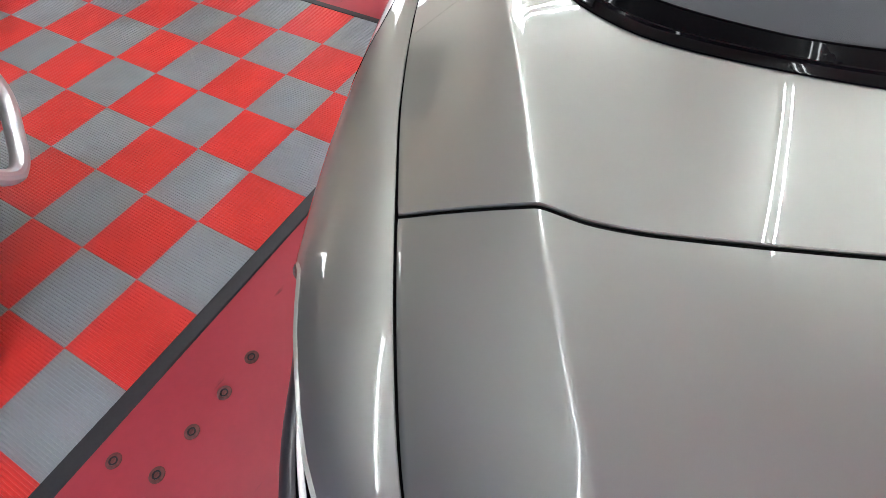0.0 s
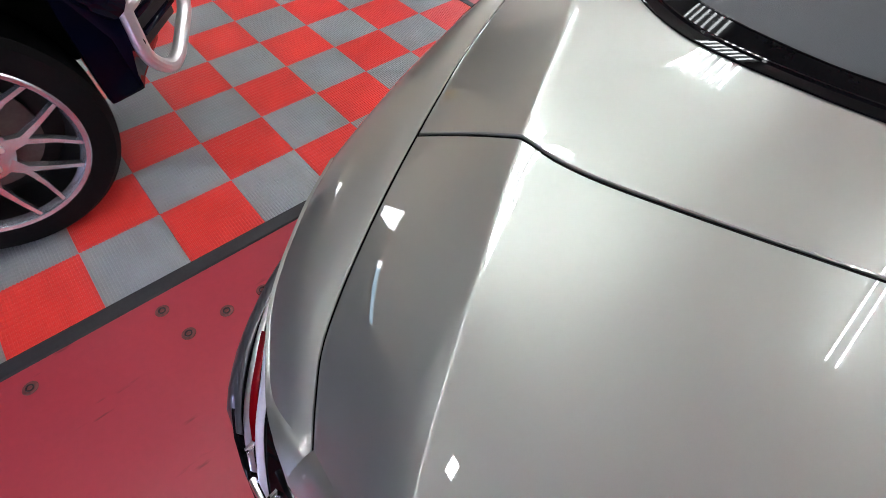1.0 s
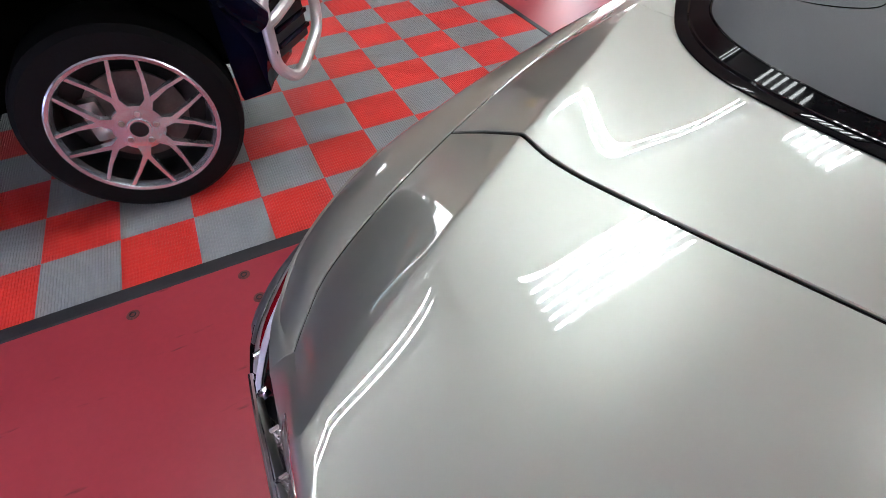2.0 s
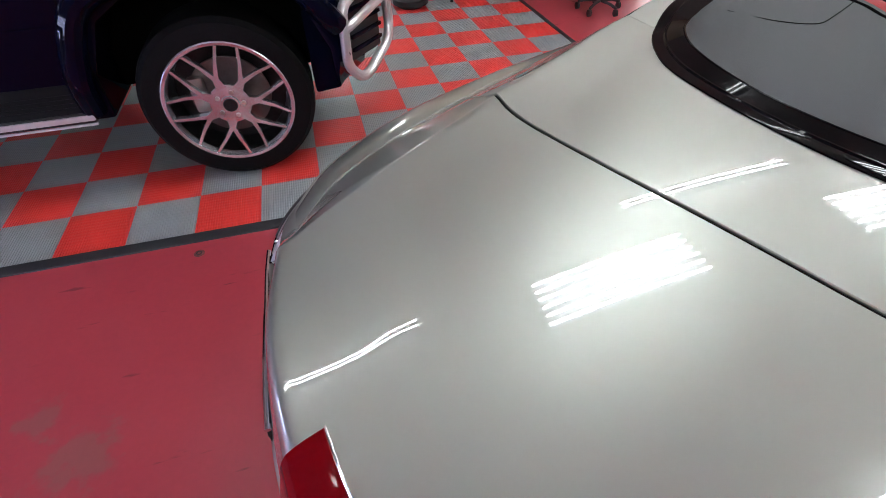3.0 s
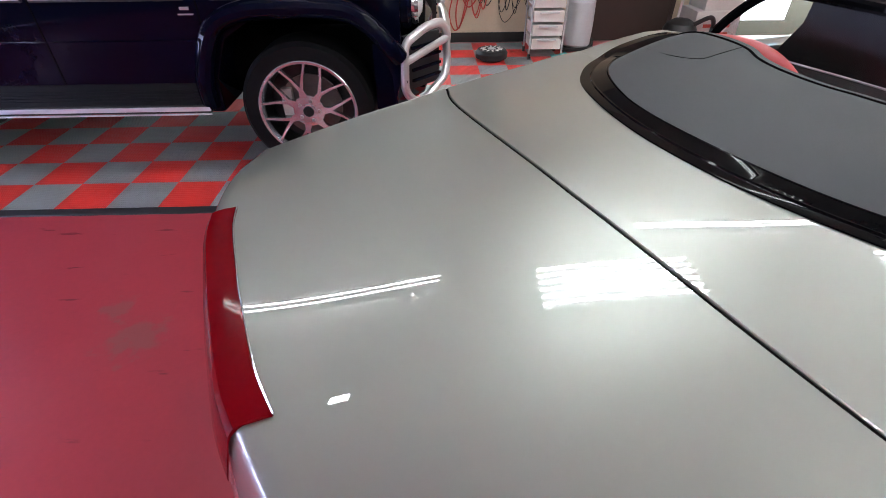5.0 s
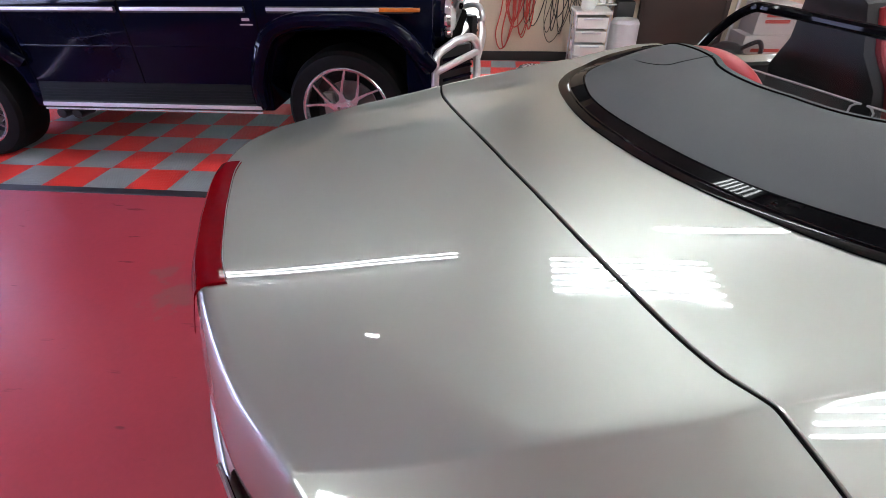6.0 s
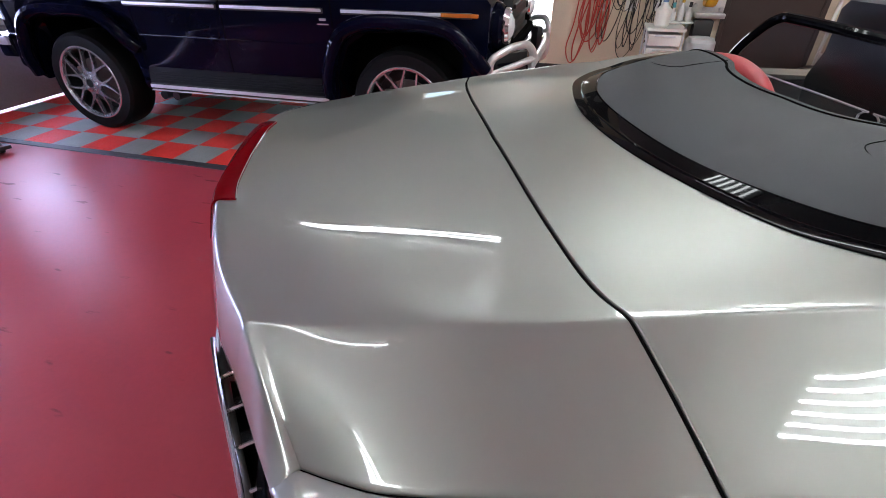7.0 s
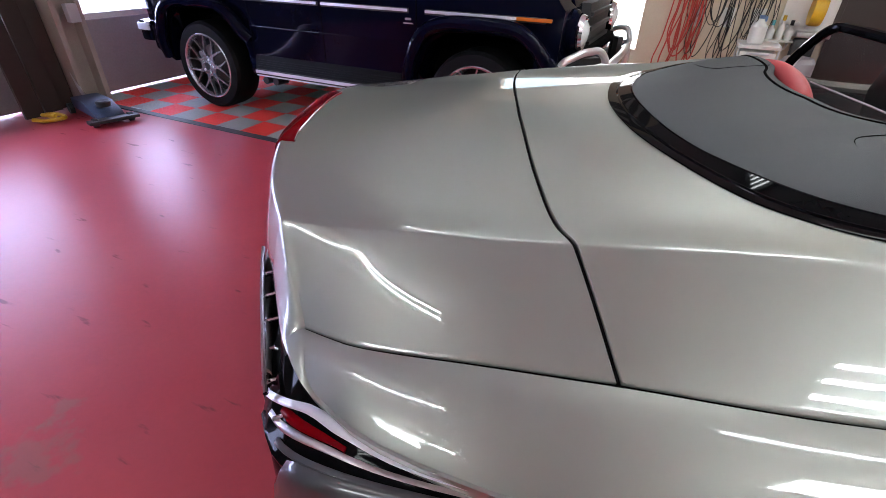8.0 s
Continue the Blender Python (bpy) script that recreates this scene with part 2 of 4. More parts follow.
def lathe(profile, axis="y", n=48, at=(0, 0, 0), bm=None, caps=True):
    """A turned body: (radius, place along the axis) points."""
    bm = bm or bmesh.new()
    rings = []
    for r, h in profile:
        ring = []
        for k in range(n):
            a = 2 * math.pi * k / n
            c, s = r * math.cos(a), r * math.sin(a)
            p = (c, h, s) if axis == "y" else (h, c, s) if axis == "x" else (c, s, h)
            ring.append(bm.verts.new(Vector(p) + Vector(at)))
        rings.append(ring)
    for a, b in zip(rings, rings[1:]):
        for k in range(n):
            bm.faces.new((a[k], a[(k + 1) % n], b[(k + 1) % n], b[k]))
    for ring, (r, h) in ((rings[0], profile[0]), (rings[-1], profile[-1])):
        if caps and r > 2e-4:
            bm.faces.new(ring)
    return bm


def smooth_path(pts, steps=8, closed=False):
    """Catmull-Rom through points."""
    ps = [Vector(p) for p in pts]
    n = len(ps)
    out = []
    for i in range(n if closed else n - 1):
        p0 = ps[(i - 1) % n] if closed or i else ps[0]
        p1, p2 = ps[i], ps[(i + 1) % n]
        p3 = ps[(i + 2) % n] if closed or i + 2 < n else ps[-1]
        for k in range(steps):
            t = k / steps
            out.append(0.5 * ((2 * p1) + (p2 - p0) * t + (2 * p0 - 5 * p1 + 4 * p2 - p3) * t * t + (3 * p1 - p0 - 3 * p2 + p3) * t ** 3))
    if not closed:
        out.append(ps[-1])
    return out


def tube(pts, r, n=10, steps=6, closed=False, bm=None, flat=1.0):
    """A pipe along a smooth path."""
    bm = bm or bmesh.new()
    path = smooth_path(pts, steps, closed)
    rings, side = [], None
    for i, p in enumerate(path):
        a = path[(i - 1) % len(path)] if closed or i else path[0]
        b = path[(i + 1) % len(path)] if closed or i + 1 < len(path) else path[-1]
        d = (b - a).normalized()
        if side is None:
            side = d.orthogonal().normalized()
        side = (side - d * side.dot(d)).normalized()
        up = d.cross(side)
        rings.append([bm.verts.new(p + side * r * math.cos(2 * math.pi * k / n) + up * r * flat * math.sin(2 * math.pi * k / n)) for k in range(n)])
    pairs = list(zip(rings, rings[1:])) + ([(rings[-1], rings[0])] if closed else [])
    for a, b in pairs:
        for k in range(n):
            bm.faces.new((a[k], a[(k + 1) % n], b[(k + 1) % n], b[k]))
    if not closed:
        bm.faces.new(rings[0])
        bm.faces.new(rings[-1])
    return bm


def rounded(pts, r, steps=5, closed=True):
    """Straight runs with bent corners of radius about r."""
    out, n = [], len(pts)
    for i, p in enumerate(pts):
        p = Vector(p)
        if not closed and i in (0, n - 1):
            out.append(p)
            continue
        a, b = Vector(pts[i - 1]) - p, Vector(pts[(i + 1) % n]) - p
        a, b = p + a.normalized() * min(r, a.length * 0.45), p + b.normalized() * min(r, b.length * 0.45)
        for k in range(steps):
            w = k / (steps - 1)
            out.append(a * (1 - w) ** 2 + p * 2 * w * (1 - w) + b * w ** 2)
    return out


def sheet(rows, rim=0.0, bm=None, chamfer=0.0):
    """A skin over a grid of points; with a rim, its border is turned down by that much, over a small chamfer if one is given."""
    bm = bm or bmesh.new()
    vs = [[bm.verts.new(p) for p in row] for row in rows]
    for a, b in zip(vs, vs[1:]):
        for k in range(len(a) - 1):
            bm.faces.new((a[k], a[k + 1], b[k + 1], b[k]))
    if rim:
        loop = vs[0] + [r[-1] for r in vs[1:]] + vs[-1][-2::-1] + [r[0] for r in vs[-2:0:-1]]
        inner = vs[1] + [r[-2] for r in vs[1:]] + vs[-2][-2::-1] + [r[1] for r in vs[-2:0:-1]]
        if chamfer:
            edge = [bm.verts.new(v.co + (v.co - q.co).normalized() * chamfer - Vector((0, 0, chamfer))) for v, q in zip(loop, inner)]
            for k in range(len(loop)):
                j = (k + 1) % len(loop)
                bm.faces.new((loop[k], loop[j], edge[j], edge[k]))
            loop = edge
        low = [bm.verts.new(v.co - Vector((0, 0, rim))) for v in loop]
        for k in range(len(loop)):
            j = (k + 1) % len(loop)
            bm.faces.new((loop[k], loop[j], low[j], low[k]))
    return bm


# ---- structure ----
TILE = 0.305
WEST, NORTH, EAST, SOUTH, HIGH = -5.25, 3.72, 8.0, -7.0, 3.3


def structure(name, bm, material, label, category, parent=None):
    return tagged(finish(name, bm, material, parent), label, category, kind="structure")


floor = structure("floor", box((EAST - WEST + 0.4, NORTH - SOUTH + 0.4, 0.2), ((EAST + WEST) / 2, (NORTH + SOUTH) / 2, -0.115)), FLOORRED,
                  "glossy red painted concrete floor with scuffs", "floor")
ceiling = structure("ceiling", box((EAST - WEST + 0.4, NORTH - SOUTH + 0.4, 0.2), ((EAST + WEST) / 2, (NORTH + SOUTH) / 2, HIGH + 0.1)), CEILP,
                    "grey painted flat garage ceiling", "ceiling")


def wall(name, axis, place, a0, a1, holes, material, label, thick=0.16):
    """A wall along x or y at a place, with openings (from, to, bottom, top) right through it."""
    bm = bmesh.new()
    cuts = sorted(holes)
    spans, at = [], a0
    for h0, h1, z0, z1 in cuts:
        if h0 > at:
            spans.append((at, h0, 0, HIGH))
        if z0 > 0:
            spans.append((h0, h1, 0, z0))
        spans.append((h0, h1, z1, HIGH))
        at = h1
    spans.append((at, a1, 0, HIGH))
    for s0, s1, z0, z1 in spans:
        if axis == "x":
            box((s1 - s0, thick, z1 - z0), ((s0 + s1) / 2, place, (z0 + z1) / 2), bm=bm)
        else:
            box((thick, s1 - s0, z1 - z0), (place, (s0 + s1) / 2, (z0 + z1) / 2), bm=bm)
    return structure(name, bm, material, label, "wall")


wall_north = wall("wall_north", "x", NORTH + 0.08, WEST, EAST, [(-2.0, -1.15, 1.0, 1.8), (-1.15, -0.18, 0.42, 1.8), (3.55, 4.5, 0.0, 2.1)], WALLP,
                  "cream painted garage wall above a black baseboard")
wall_west = wall("wall_west", "y", WEST - 0.08, SOUTH, NORTH + 0.16, [(0.05, 3.3, 0.0, 2.5), (-4.2, -0.62, 0.0, 2.5)], DARKWALL,
                 "grey-brown painted wall around two garage doors")
wall_east = wall("wall_east", "y", EAST + 0.08, SOUTH, NORTH + 0.16, [], DARKWALL, "grey-brown painted plain garage wall")
wall_south = wall("wall_south", "x", SOUTH - 0.08, WEST, EAST, [], DARKWALL, "grey-brown painted plain garage wall")
for x0, x1 in ((-2.3, 1.74), (2.66, 3.55)):
    structure("baseboard", box((x1 - x0, 0.02, 0.11), ((x0 + x1) / 2, NORTH - 0.011, 0.055), 0.004), BASEB, "black rubber baseboard along the wall", "baseboard")


def garage_door(name, y0, y1, panes):
    """A sectional door: grey panels, a row of bright panes and a gap of daylight at the floor."""
    door = thing(name, "grey sectional garage door with bright window panes", "garage door", at=(WEST - 0.06, 0, 0))
    door["kind"] = "structure"
    w = y1 - y0
    for z0, z1, solid in ((0.0, 0.73, True), (0.734, 1.45, False), (1.454, 1.95, True), (1.954, 2.5, True)):
        if solid:
            part("panel", box((0.05, w, z1 - z0), (0, (y0 + y1) / 2, (z0 + z1) / 2), 0.008), DULLWALL, door)
            continue
        n = panes
        step = w / n
        for k in range(n):
            a, b = y0 + k * step, y0 + (k + 1) * step
            fr = bmesh.new()
            for size, at in (((0.05, step, 0.06), (0, (a + b) / 2, z0 + 0.03)), ((0.05, step, 0.06), (0, (a + b) / 2, z1 - 0.03)),
                             ((0.05, 0.07, z1 - z0 - 0.12), (0, a + 0.035, (z0 + z1) / 2)), ((0.05, 0.07, z1 - z0 - 0.12), (0, b - 0.035, (z0 + z1) / 2))):
                box(size, at, 0.004, bm=fr)
            f = part("window_frame", fr, WHITEPL, door)
            g = part("pane", box((0.006, step - 0.14, z1 - z0 - 0.12), (0, (a + b) / 2, (z0 + z1) / 2)), CLEARGLASS, f)
            g.visible_shadow = False
    return door


garage_door("door_1", 0.05, 3.3, 2)
garage_door("door_2", -4.2, -0.62, 2)
north_door = thing("door_3", "dark brown painted flush door in a wall", "door", at=(2.2, NORTH - 0.02, 0))
north_door["kind"] = "structure"
part("door_leaf", box((0.9, 0.045, 2.05), (0, 0, 1.03), 0.004), BROWN, north_door)
part("door_frame", prism([(-0.5, 0), (-0.5, 2.12), (0.5, 2.12), (0.5, 0), (0.452, 0), (0.452, 2.07), (-0.452, 2.07), (-0.452, 0)], -0.03, 0.018, 0.003), BROWN, north_door)
part("door_handle", tube([(0.36, -0.02, 1.0), (0.36, -0.07, 1.0), (0.25, -0.075, 1.0)], 0.009), STEEL, north_door, "steel lever handle")
for size, at, glowing in (((0.02, 9.0, 3.2), (WEST - 1.4, -0.6, 1.5), DAY), ((1.6, 0.02, 2.6), (-0.5, NORTH + 1.0, 1.3), DAYLOW), ((1.6, 0.02, 2.6), (4.0, NORTH + 1.0, 1.3), DAYLOW)):
    structure("backdrop", box(size, at), glowing, "bright overcast daylight outside the garage", "daylight")


# ---- ceiling lights ----
def strip_light(length=1.83):
    ob = thing("strip_light", "white twin-tube fluorescent strip light on the ceiling", "ceiling light", "strip lights on the ceiling")
    part("housing", prism([(-0.05, 0.0), (-0.03, -0.055), (0.03, -0.055), (0.05, 0.0)], -length / 2, length / 2, 0.004, "x"), HOUSING, ob)
    for y in (-0.03, 0.03):
        part("tube", lathe([(0.004, -length / 2 + 0.03), (0.0055, -length / 2 + 0.04), (0.0055, length / 2 - 0.04), (0.004, length / 2 - 0.03)], "x", 10, (0, y, -0.082)), TUBE, ob, "lit fluorescent tube")
    return ob


def high_bay():
    ob = thing("high_bay_light", "white six-tube fluorescent high bay light", "ceiling light", "high bay lights on the ceiling")
    part("housing", box((1.3, 0.54, 0.05), (0, 0, -0.03), 0.008), HOUSING, ob)
    for k in range(6):
        y = -0.21 + k * 0.084
        part("tube", lathe([(0.008, -0.61), (0.0125, -0.59), (0.0125, 0.59), (0.008, 0.61)], "x", 10, (0, y, -0.085)), BAYTUBE, ob, "lit fluorescent tube")
    return ob


strip = strip_light()
strip.matrix_basis = pose(-1.2, 0.36, HIGH)
for x, y in ((2.35, 0.81), (6.0, 0.81), (2.33, -1.87), (6.4, -2.1), (-1.4, -3.2), (-1.25, -5.2), (2.9, -5.2)):
    copy_thing(strip, pose(x, y, HIGH))
bay = high_bay()
bay.matrix_basis = pose(1.06, 0.04, HIGH)
for x, y in ((3.76, 0.03), (2.95, -3.05), (6.3, -4.0), (-1.6, -5.6)):
    copy_thing(bay, pose(x, y, HIGH))

spot = thing("ceiling_lamp", "small square white lamp on the ceiling", "ceiling light", at=(-0.74, -0.68, HIGH))
part("housing", box((0.15, 0.10, 0.05), (0, 0, -0.026), 0.008), HOUSING, spot)
part("diffuser", box((0.09, 0.05, 0.012), (0, 0, -0.056), 0.004), BAYTUBE, spot, "lit white diffuser")

# ---- silver convertible ----
CAR_AT, CAR_TURN = (0.0985, -1.6665, 0.0), 22.2
car = thing("convertible", "champagne-silver two-seat convertible with its top down", "car", at=CAR_AT, turn=CAR_TURN)
CREASE_V = [(-0.56, 0.55), (-0.42, 0.59), (-0.3, 0.612), (-0.14, 0.642), (0.0, 0.664), (0.25, 0.695), (0.5, 0.735), (1.0, 0.78), (2.2, 0.80)]
SEAM_V = [(-0.52, 0.69), (-0.46, 0.722), (-0.41, 0.752), (-0.34, 0.787), (-0.19, 0.822), (0.05, 0.862), (0.37, 0.905), (0.65, 0.92), (2.2, 0.91)]
SEAM_Z = [(-0.52, 0.845), (-0.46, 0.86), (-0.3, 0.89), (-0.1, 0.91), (0.1, 0.917), (0.6, 0.915), (2.2, 0.90)]
WIDE_V = [(-0.50, 0.775), (-0.43, 0.853), (-0.37, 0.904), (-0.32, 0.945), (-0.26, 0.978), (-0.18, 1.009), (-0.09, 1.037), (0.05, 1.06), (0.3, 1.07), (0.8, 1.05), (2.2, 0.97)]
REAR_U = [(0.0, -0.662), (0.15, -0.658), (0.27, -0.638), (0.42, -0.595), (0.55, -0.532), (0.65, -0.487), (0.725, -0.452), (0.80, -0.415), (0.9, -0.34)]
CUT_U = [(0.0, -0.048), (0.3, -0.042), (0.5, -0.03), (0.6, -0.018), (0.662, 0.0), (0.862, 0.05)]


def deck_z(u, v):
    """The height of the lid and the deck between the creases, which stand up as soft lips."""
    v2 = v * v
    inside = curve_at(CREASE_V, u) - abs(v)
    haunch = curve_at([(-0.1, 0.0), (0.1, 0.008), (0.25, 0.016), (0.4, 0.03), (0.52, 0.042)], u) * max(0.0, 1 - inside / 0.22) ** 2
    lip = max(0.0, 1 - inside / 0.1425)
    w, on = min(u, 0.22), max(0.0, u - 0.22)
    spine = 1.0432 + 0.0369 * w - 0.0515 * w ** 2 - 0.0143 * w ** 3 + 0.1232 * w ** 4
    spine += (0.0369 - 0.1030 * w - 0.0429 * w ** 2 + 0.4928 * w ** 3) * on + (-0.0515 - 0.0429 * w +0.7392 * w ** 2) * on ** 2
    return (spine + 0.009 * lip ** 2 + haunch
            + (-0.0804 + 0.1051 * u + 0.3211 * u ** 2) * v2 + (0.0308 - 0.1108 * u - 0.8961 * u ** 2) * v2 ** 2)


def crease_z(u):
    top = deck_z(min(u, 0.52), curve_at(CREASE_V, min(u, 0.52)))
    return top + curve_at([(0.52, 0.0), (0.7, 0.018), (0.86, 0.026), (1.0, 0.004), (1.25, -0.05), (2.2, -0.09)], u)


def skin(s, u):
    """A point of the body: s runs 0 at the middle, 1 at the crease, 2 at the wing joint, 3 at the widest place, 4 at the sill."""
    vc, zc = curve_at(CREASE_V, u), crease_z(u)
    vf, zf = curve_at(SEAM_V, u), curve_at(SEAM_Z, u)
    vw = max(curve_at(WIDE_V, u), vf + 0.05)
    wide = 0.035 + 0.5 * min(1.0, max(0.0, (-0.27 - u) / 0.25))
    ue = min(u, 0.52)
    bend = (zc - zf) - 0.0063 + vc * (deck_z(ue, vc) - deck_z(ue, vc - 0.002)) / 0.002
    soften = max(0.0, bend) * wide / 4 * max(0.0, 1 - abs(s - 1) / wide) ** 2
    if s <= 1:
        if u > 0.52:
            ve = curve_at(CREASE_V, 0.52)
            return u, vc * s, zc + deck_z(0.52, ve * s) - deck_z(0.52, ve) - soften
        return u, vc * s, deck_z(u, vc * s) - soften
    if s <= 2:
        k = s - 1
        return u, vc + (vf - vc) * k, zc + (zf - zc) * k + 0.002 * math.sin(math.pi * k) - soften
    if s <= 3:
        k = s - 2
        a = k * math.pi / 2
        return u, vf + (vw - vf) * math.sin(a), zf + (0.74 - zf) * (1 - math.cos(a)) * 0.85 + (0.74 - zf) * 0.15 * k
    k = s - 3
    return u, vw - 0.10 * k ** 2, 0.74 - 0.50 * k


def rear_end(s):
    """Where the line s of the deck meets the tail."""
    u = -0.5
    for _ in range(8):
        u = curve_at(REAR_U, skin(s, u)[1])
    return u


ROLL = [(0.006, -0.0025), (0.010, -0.007), (0.013, -0.013), (0.018, -0.028), (0.026, -0.058), (0.034, -0.09), (0.041, -0.12), (0.043, -0.14), (0.036, -0.155), (0.025, -0.16)]


def tail_rows(s_list, mirror=1):
    """The tail's turned-down edge, from the deck's end to the top of the lamps."""
    cols = []
    for s in s_list:
        ue = rear_end(s)
        p = Vector(skin(s, ue))
        q = Vector(skin(s + 0.02, rear_end(s + 0.02))) - Vector(skin(max(s - 0.02, 0), rear_end(max(s - 0.02, 0))))
        out = Vector((-q.y, q.x, 0)).normalized() if q.length > 1e-6 else Vector((-1, 0, 0))
        drop = (p.z - 0.835) / 0.16
        cols.append([Vector((p.x + out.x * o, (p.y + out.y * o) * mirror, p.z + dz * drop)) for o, dz in ROLL])
    return [list(r) for r in zip(*cols)]


def lin(a, b, n):
    return [a + (b - a) * k / (n - 1) for k in range(n)]


GAP = 0.0052
S_LID = lin(0, 0.6, 15) + lin(0.64, 0.95, 13) + [0.97, 0.982, 0.992, 1.0, 1.015, 1.035, 1.06, 1.10] + lin(1.14, 1.985, 24)


def cut_at(s):
    u = 0.0
    for _ in range(6):
        u = curve_at(CUT_U, skin(s, u)[1])
    return u


def lid_grid():
    half = {}
    for sign in (1, -1):
        rows = []
        for k in range(41):
            row = []
            for s in S_LID:
                u0, u1 = cut_at(s) - GAP, rear_end(s)
                u, v, z = skin(s, u0 + (u1 - u0) * k / 40)
                row.append(Vector((u, v * sign, z)))
            rows.append(row)
        rows += tail_rows(S_LID, sign)
        half[sign] = rows
    return [list(reversed(b))[:-1] + a for a, b in zip(half[1], half[-1])]


part("trunk_lid", sheet(lid_grid(), 0.035, chamfer=0.0018), SILVER, car, "champagne-silver trunk lid with two raised creases", 32)
DECK_FRONT = 0.52


def deck_grid():
    rows = []
    for k in range(27):
        row = []
        for sign, some in ((-1, list(reversed(S_LID))[:-1]), (1, S_LID)):
            for s in some:
                u0 = cut_at(s) + GAP
                u, v, z = skin(s, u0 + (DECK_FRONT - u0) * k / 26)
                row.append(Vector((u, v * sign, z)))
        rows.append(row)
    return rows


part("rear_deck", sheet(deck_grid(), 0.035, chamfer=0.0018), SILVER, car, "champagne-silver deck panel behind the cockpit", 32)
cut_line = [Vector((cut_at(s), sg * skin(s, cut_at(s))[1], skin(s, cut_at(s))[2] - 0.006)) for sg, some in ((-1, list(reversed(S_LID))[:-1]), (1, S_LID)) for s in some]
part("gap_seal", tube(cut_line, 0.0038, 6, 2), BLACKGAP, car)
for sign in (1, -1):
    S_WING = lin(2.015, 2.5, 12) + [2.515, 2.53, 2.54, 2.55, 2.56, 2.568, 2.576, 2.584, 2.592, 2.6, 2.65, 2.72, 2.8, 2.9, 3.0, 3.1, 3.35, 3.6, 3.9]

    def wing_end(s):
        return curve_at([(2.0, -0.455), (2.25, -0.44), (2.42, -0.425), (2.5, -0.405), (2.53, -0.36), (2.555, -0.26), (2.576, -0.12), (2.6, -0.01), (2.72, 0.02), (3.9, 0.05)], s)
    cols = []
    for s in S_WING:
        col = [Vector(skin(s, u)) for u in lin(2.2, 0.3, 14)[:-1] + lin(0.3, wing_end(s), 26)]
        nxt, prv = Vector(skin(s + 0.03, wing_end(s + 0.03))), Vector(skin(s - 0.015, wing_end(s - 0.015)))
        t = (nxt - prv)
        out = Vector((-t.y, t.x, 0)).normalized() if Vector((t.x, t.y)).length > 1e-5 else Vector((-1, 0, 0))
        out = (out + Vector((-0.35, 0.0, 0))).normalized()
        k = max(0.12, 1 - (s - 2) / 0.6)
        end = col[-1].copy()
        drop = (end.z - 0.835) / 0.16 if s < 2.25 else 0.25 * k
        for o, dz in ROLL:
            col.append(end + out * o * max(k, 0.15) + Vector((0, 0, dz * drop * k)))
        cols.append([Vector((p.x, p.y * sign, p.z)) for p in col])
    part("rear_wing", sheet([list(r) for r in zip(*cols)], 0.035, chamfer=0.0016), SILVER, car, "champagne-silver rear wing", 25)
    part("gap_seal", tube([Vector((p[0], p[1] * sign, p[2] - 0.006)) for p in (skin(2.0, u) for u in lin(-0.47, 2.1, 60))], 0.0042, 6, 2), BLACKGAP, car)
    if sign > 0:
        part("fuel_flap_joint", tube([Vector((p[0], p[1], p[2] - 0.0005)) for p in (skin(a, u) for a, u in ((2.85, 0.46), (2.7, 0.5), (2.52, 0.56), (2.38, 0.64), (2.3, 0.76), (2.34, 0.9)))], 0.0016, 6, 5), BLACKGAP, car)
    S_SIDE = lin(0.88, 0.98, 5) + lin(1.0, 1.985, 12)
    rows = [[Vector((p[0], p[1] * sign, p[2])) for p in (skin(s, u) for s in S_SIDE)] for u in lin(DECK_FRONT + 0.001, 2.2, 18)]
    part("shoulder_panel", sheet(rows, 0.014), SILVER, car, "", 32)

# dark shell under the joints
under = []
for u in lin(2.2, -0.44, 30):
    ss = lin(0, 3.0, 30) if u < 0.5 else lin(1.02, 3.0, 30)
    pts = [skin(s, u) for s in ss]
    under.append([Vector((p[0], -p[1] * 0.985, p[2] - 0.034)) for p in reversed(pts)] + [Vector((p[0], p[1] * 0.985, p[2] - 0.034)) for p in pts])
part("inner_shell", sheet([r for r in under if r[0].x < 0.5]), BLACKGAP, car)

# black trim band around the cover
BAND = [(0.0, 0.222), (0.12, 0.228), (0.25, 0.252), (0.4, 0.298), (0.5, 0.345), (0.57, 0.402), (0.62, 0.46), (0.655, 0.525), (0.69, 0.61), (0.715, 0.72), (0.73, 0.82), (0.735, 0.95)]
BAND_IN = [(0.0, 0.304), (0.15, 0.31), (0.27, 0.33), (0.36, 0.362), (0.45, 0.406), (0.52, 0.455), (0.57, 0.512), (0.60, 0.565), (0.625, 0.65), (0.645, 0.74), (0.655, 0.82), (0.66, 0.95)]
line, line_in = [[Vector((p.x, -p.y, 0)) for p in reversed(some)][:-1] + some for some in (smooth_path([(u, v, 0) for v, u in table], 5) for table in (BAND, BAND_IN))]
COVER_RIM = 1.061
rows = [[] for _ in range(9)]
for p, q in zip(line, line_in):
    zo = deck_z(min(p.x, 0.52), min(abs(p.y), 0.70)) + crease_z(max(p.x, 0.52)) - crease_z(0.52)
    for j, (o, k, lift) in enumerate(((0, 0, -0.006), (0.0, 0, 0.003), (0.05, 0, 0.0035), (0.36, 0.04, 0.0040), (0.40, 0.08, 0.0062), (0.46, 0.10, 0.0060), (0.94, 1.0, 0.0015), (1.0, 1.0, -0.001), (1.0, 1.0, -0.025))):
        r = p.lerp(q, o)
        rows[j].append(Vector((r.x, r.y, zo + (COVER_RIM - zo) * k + lift)))
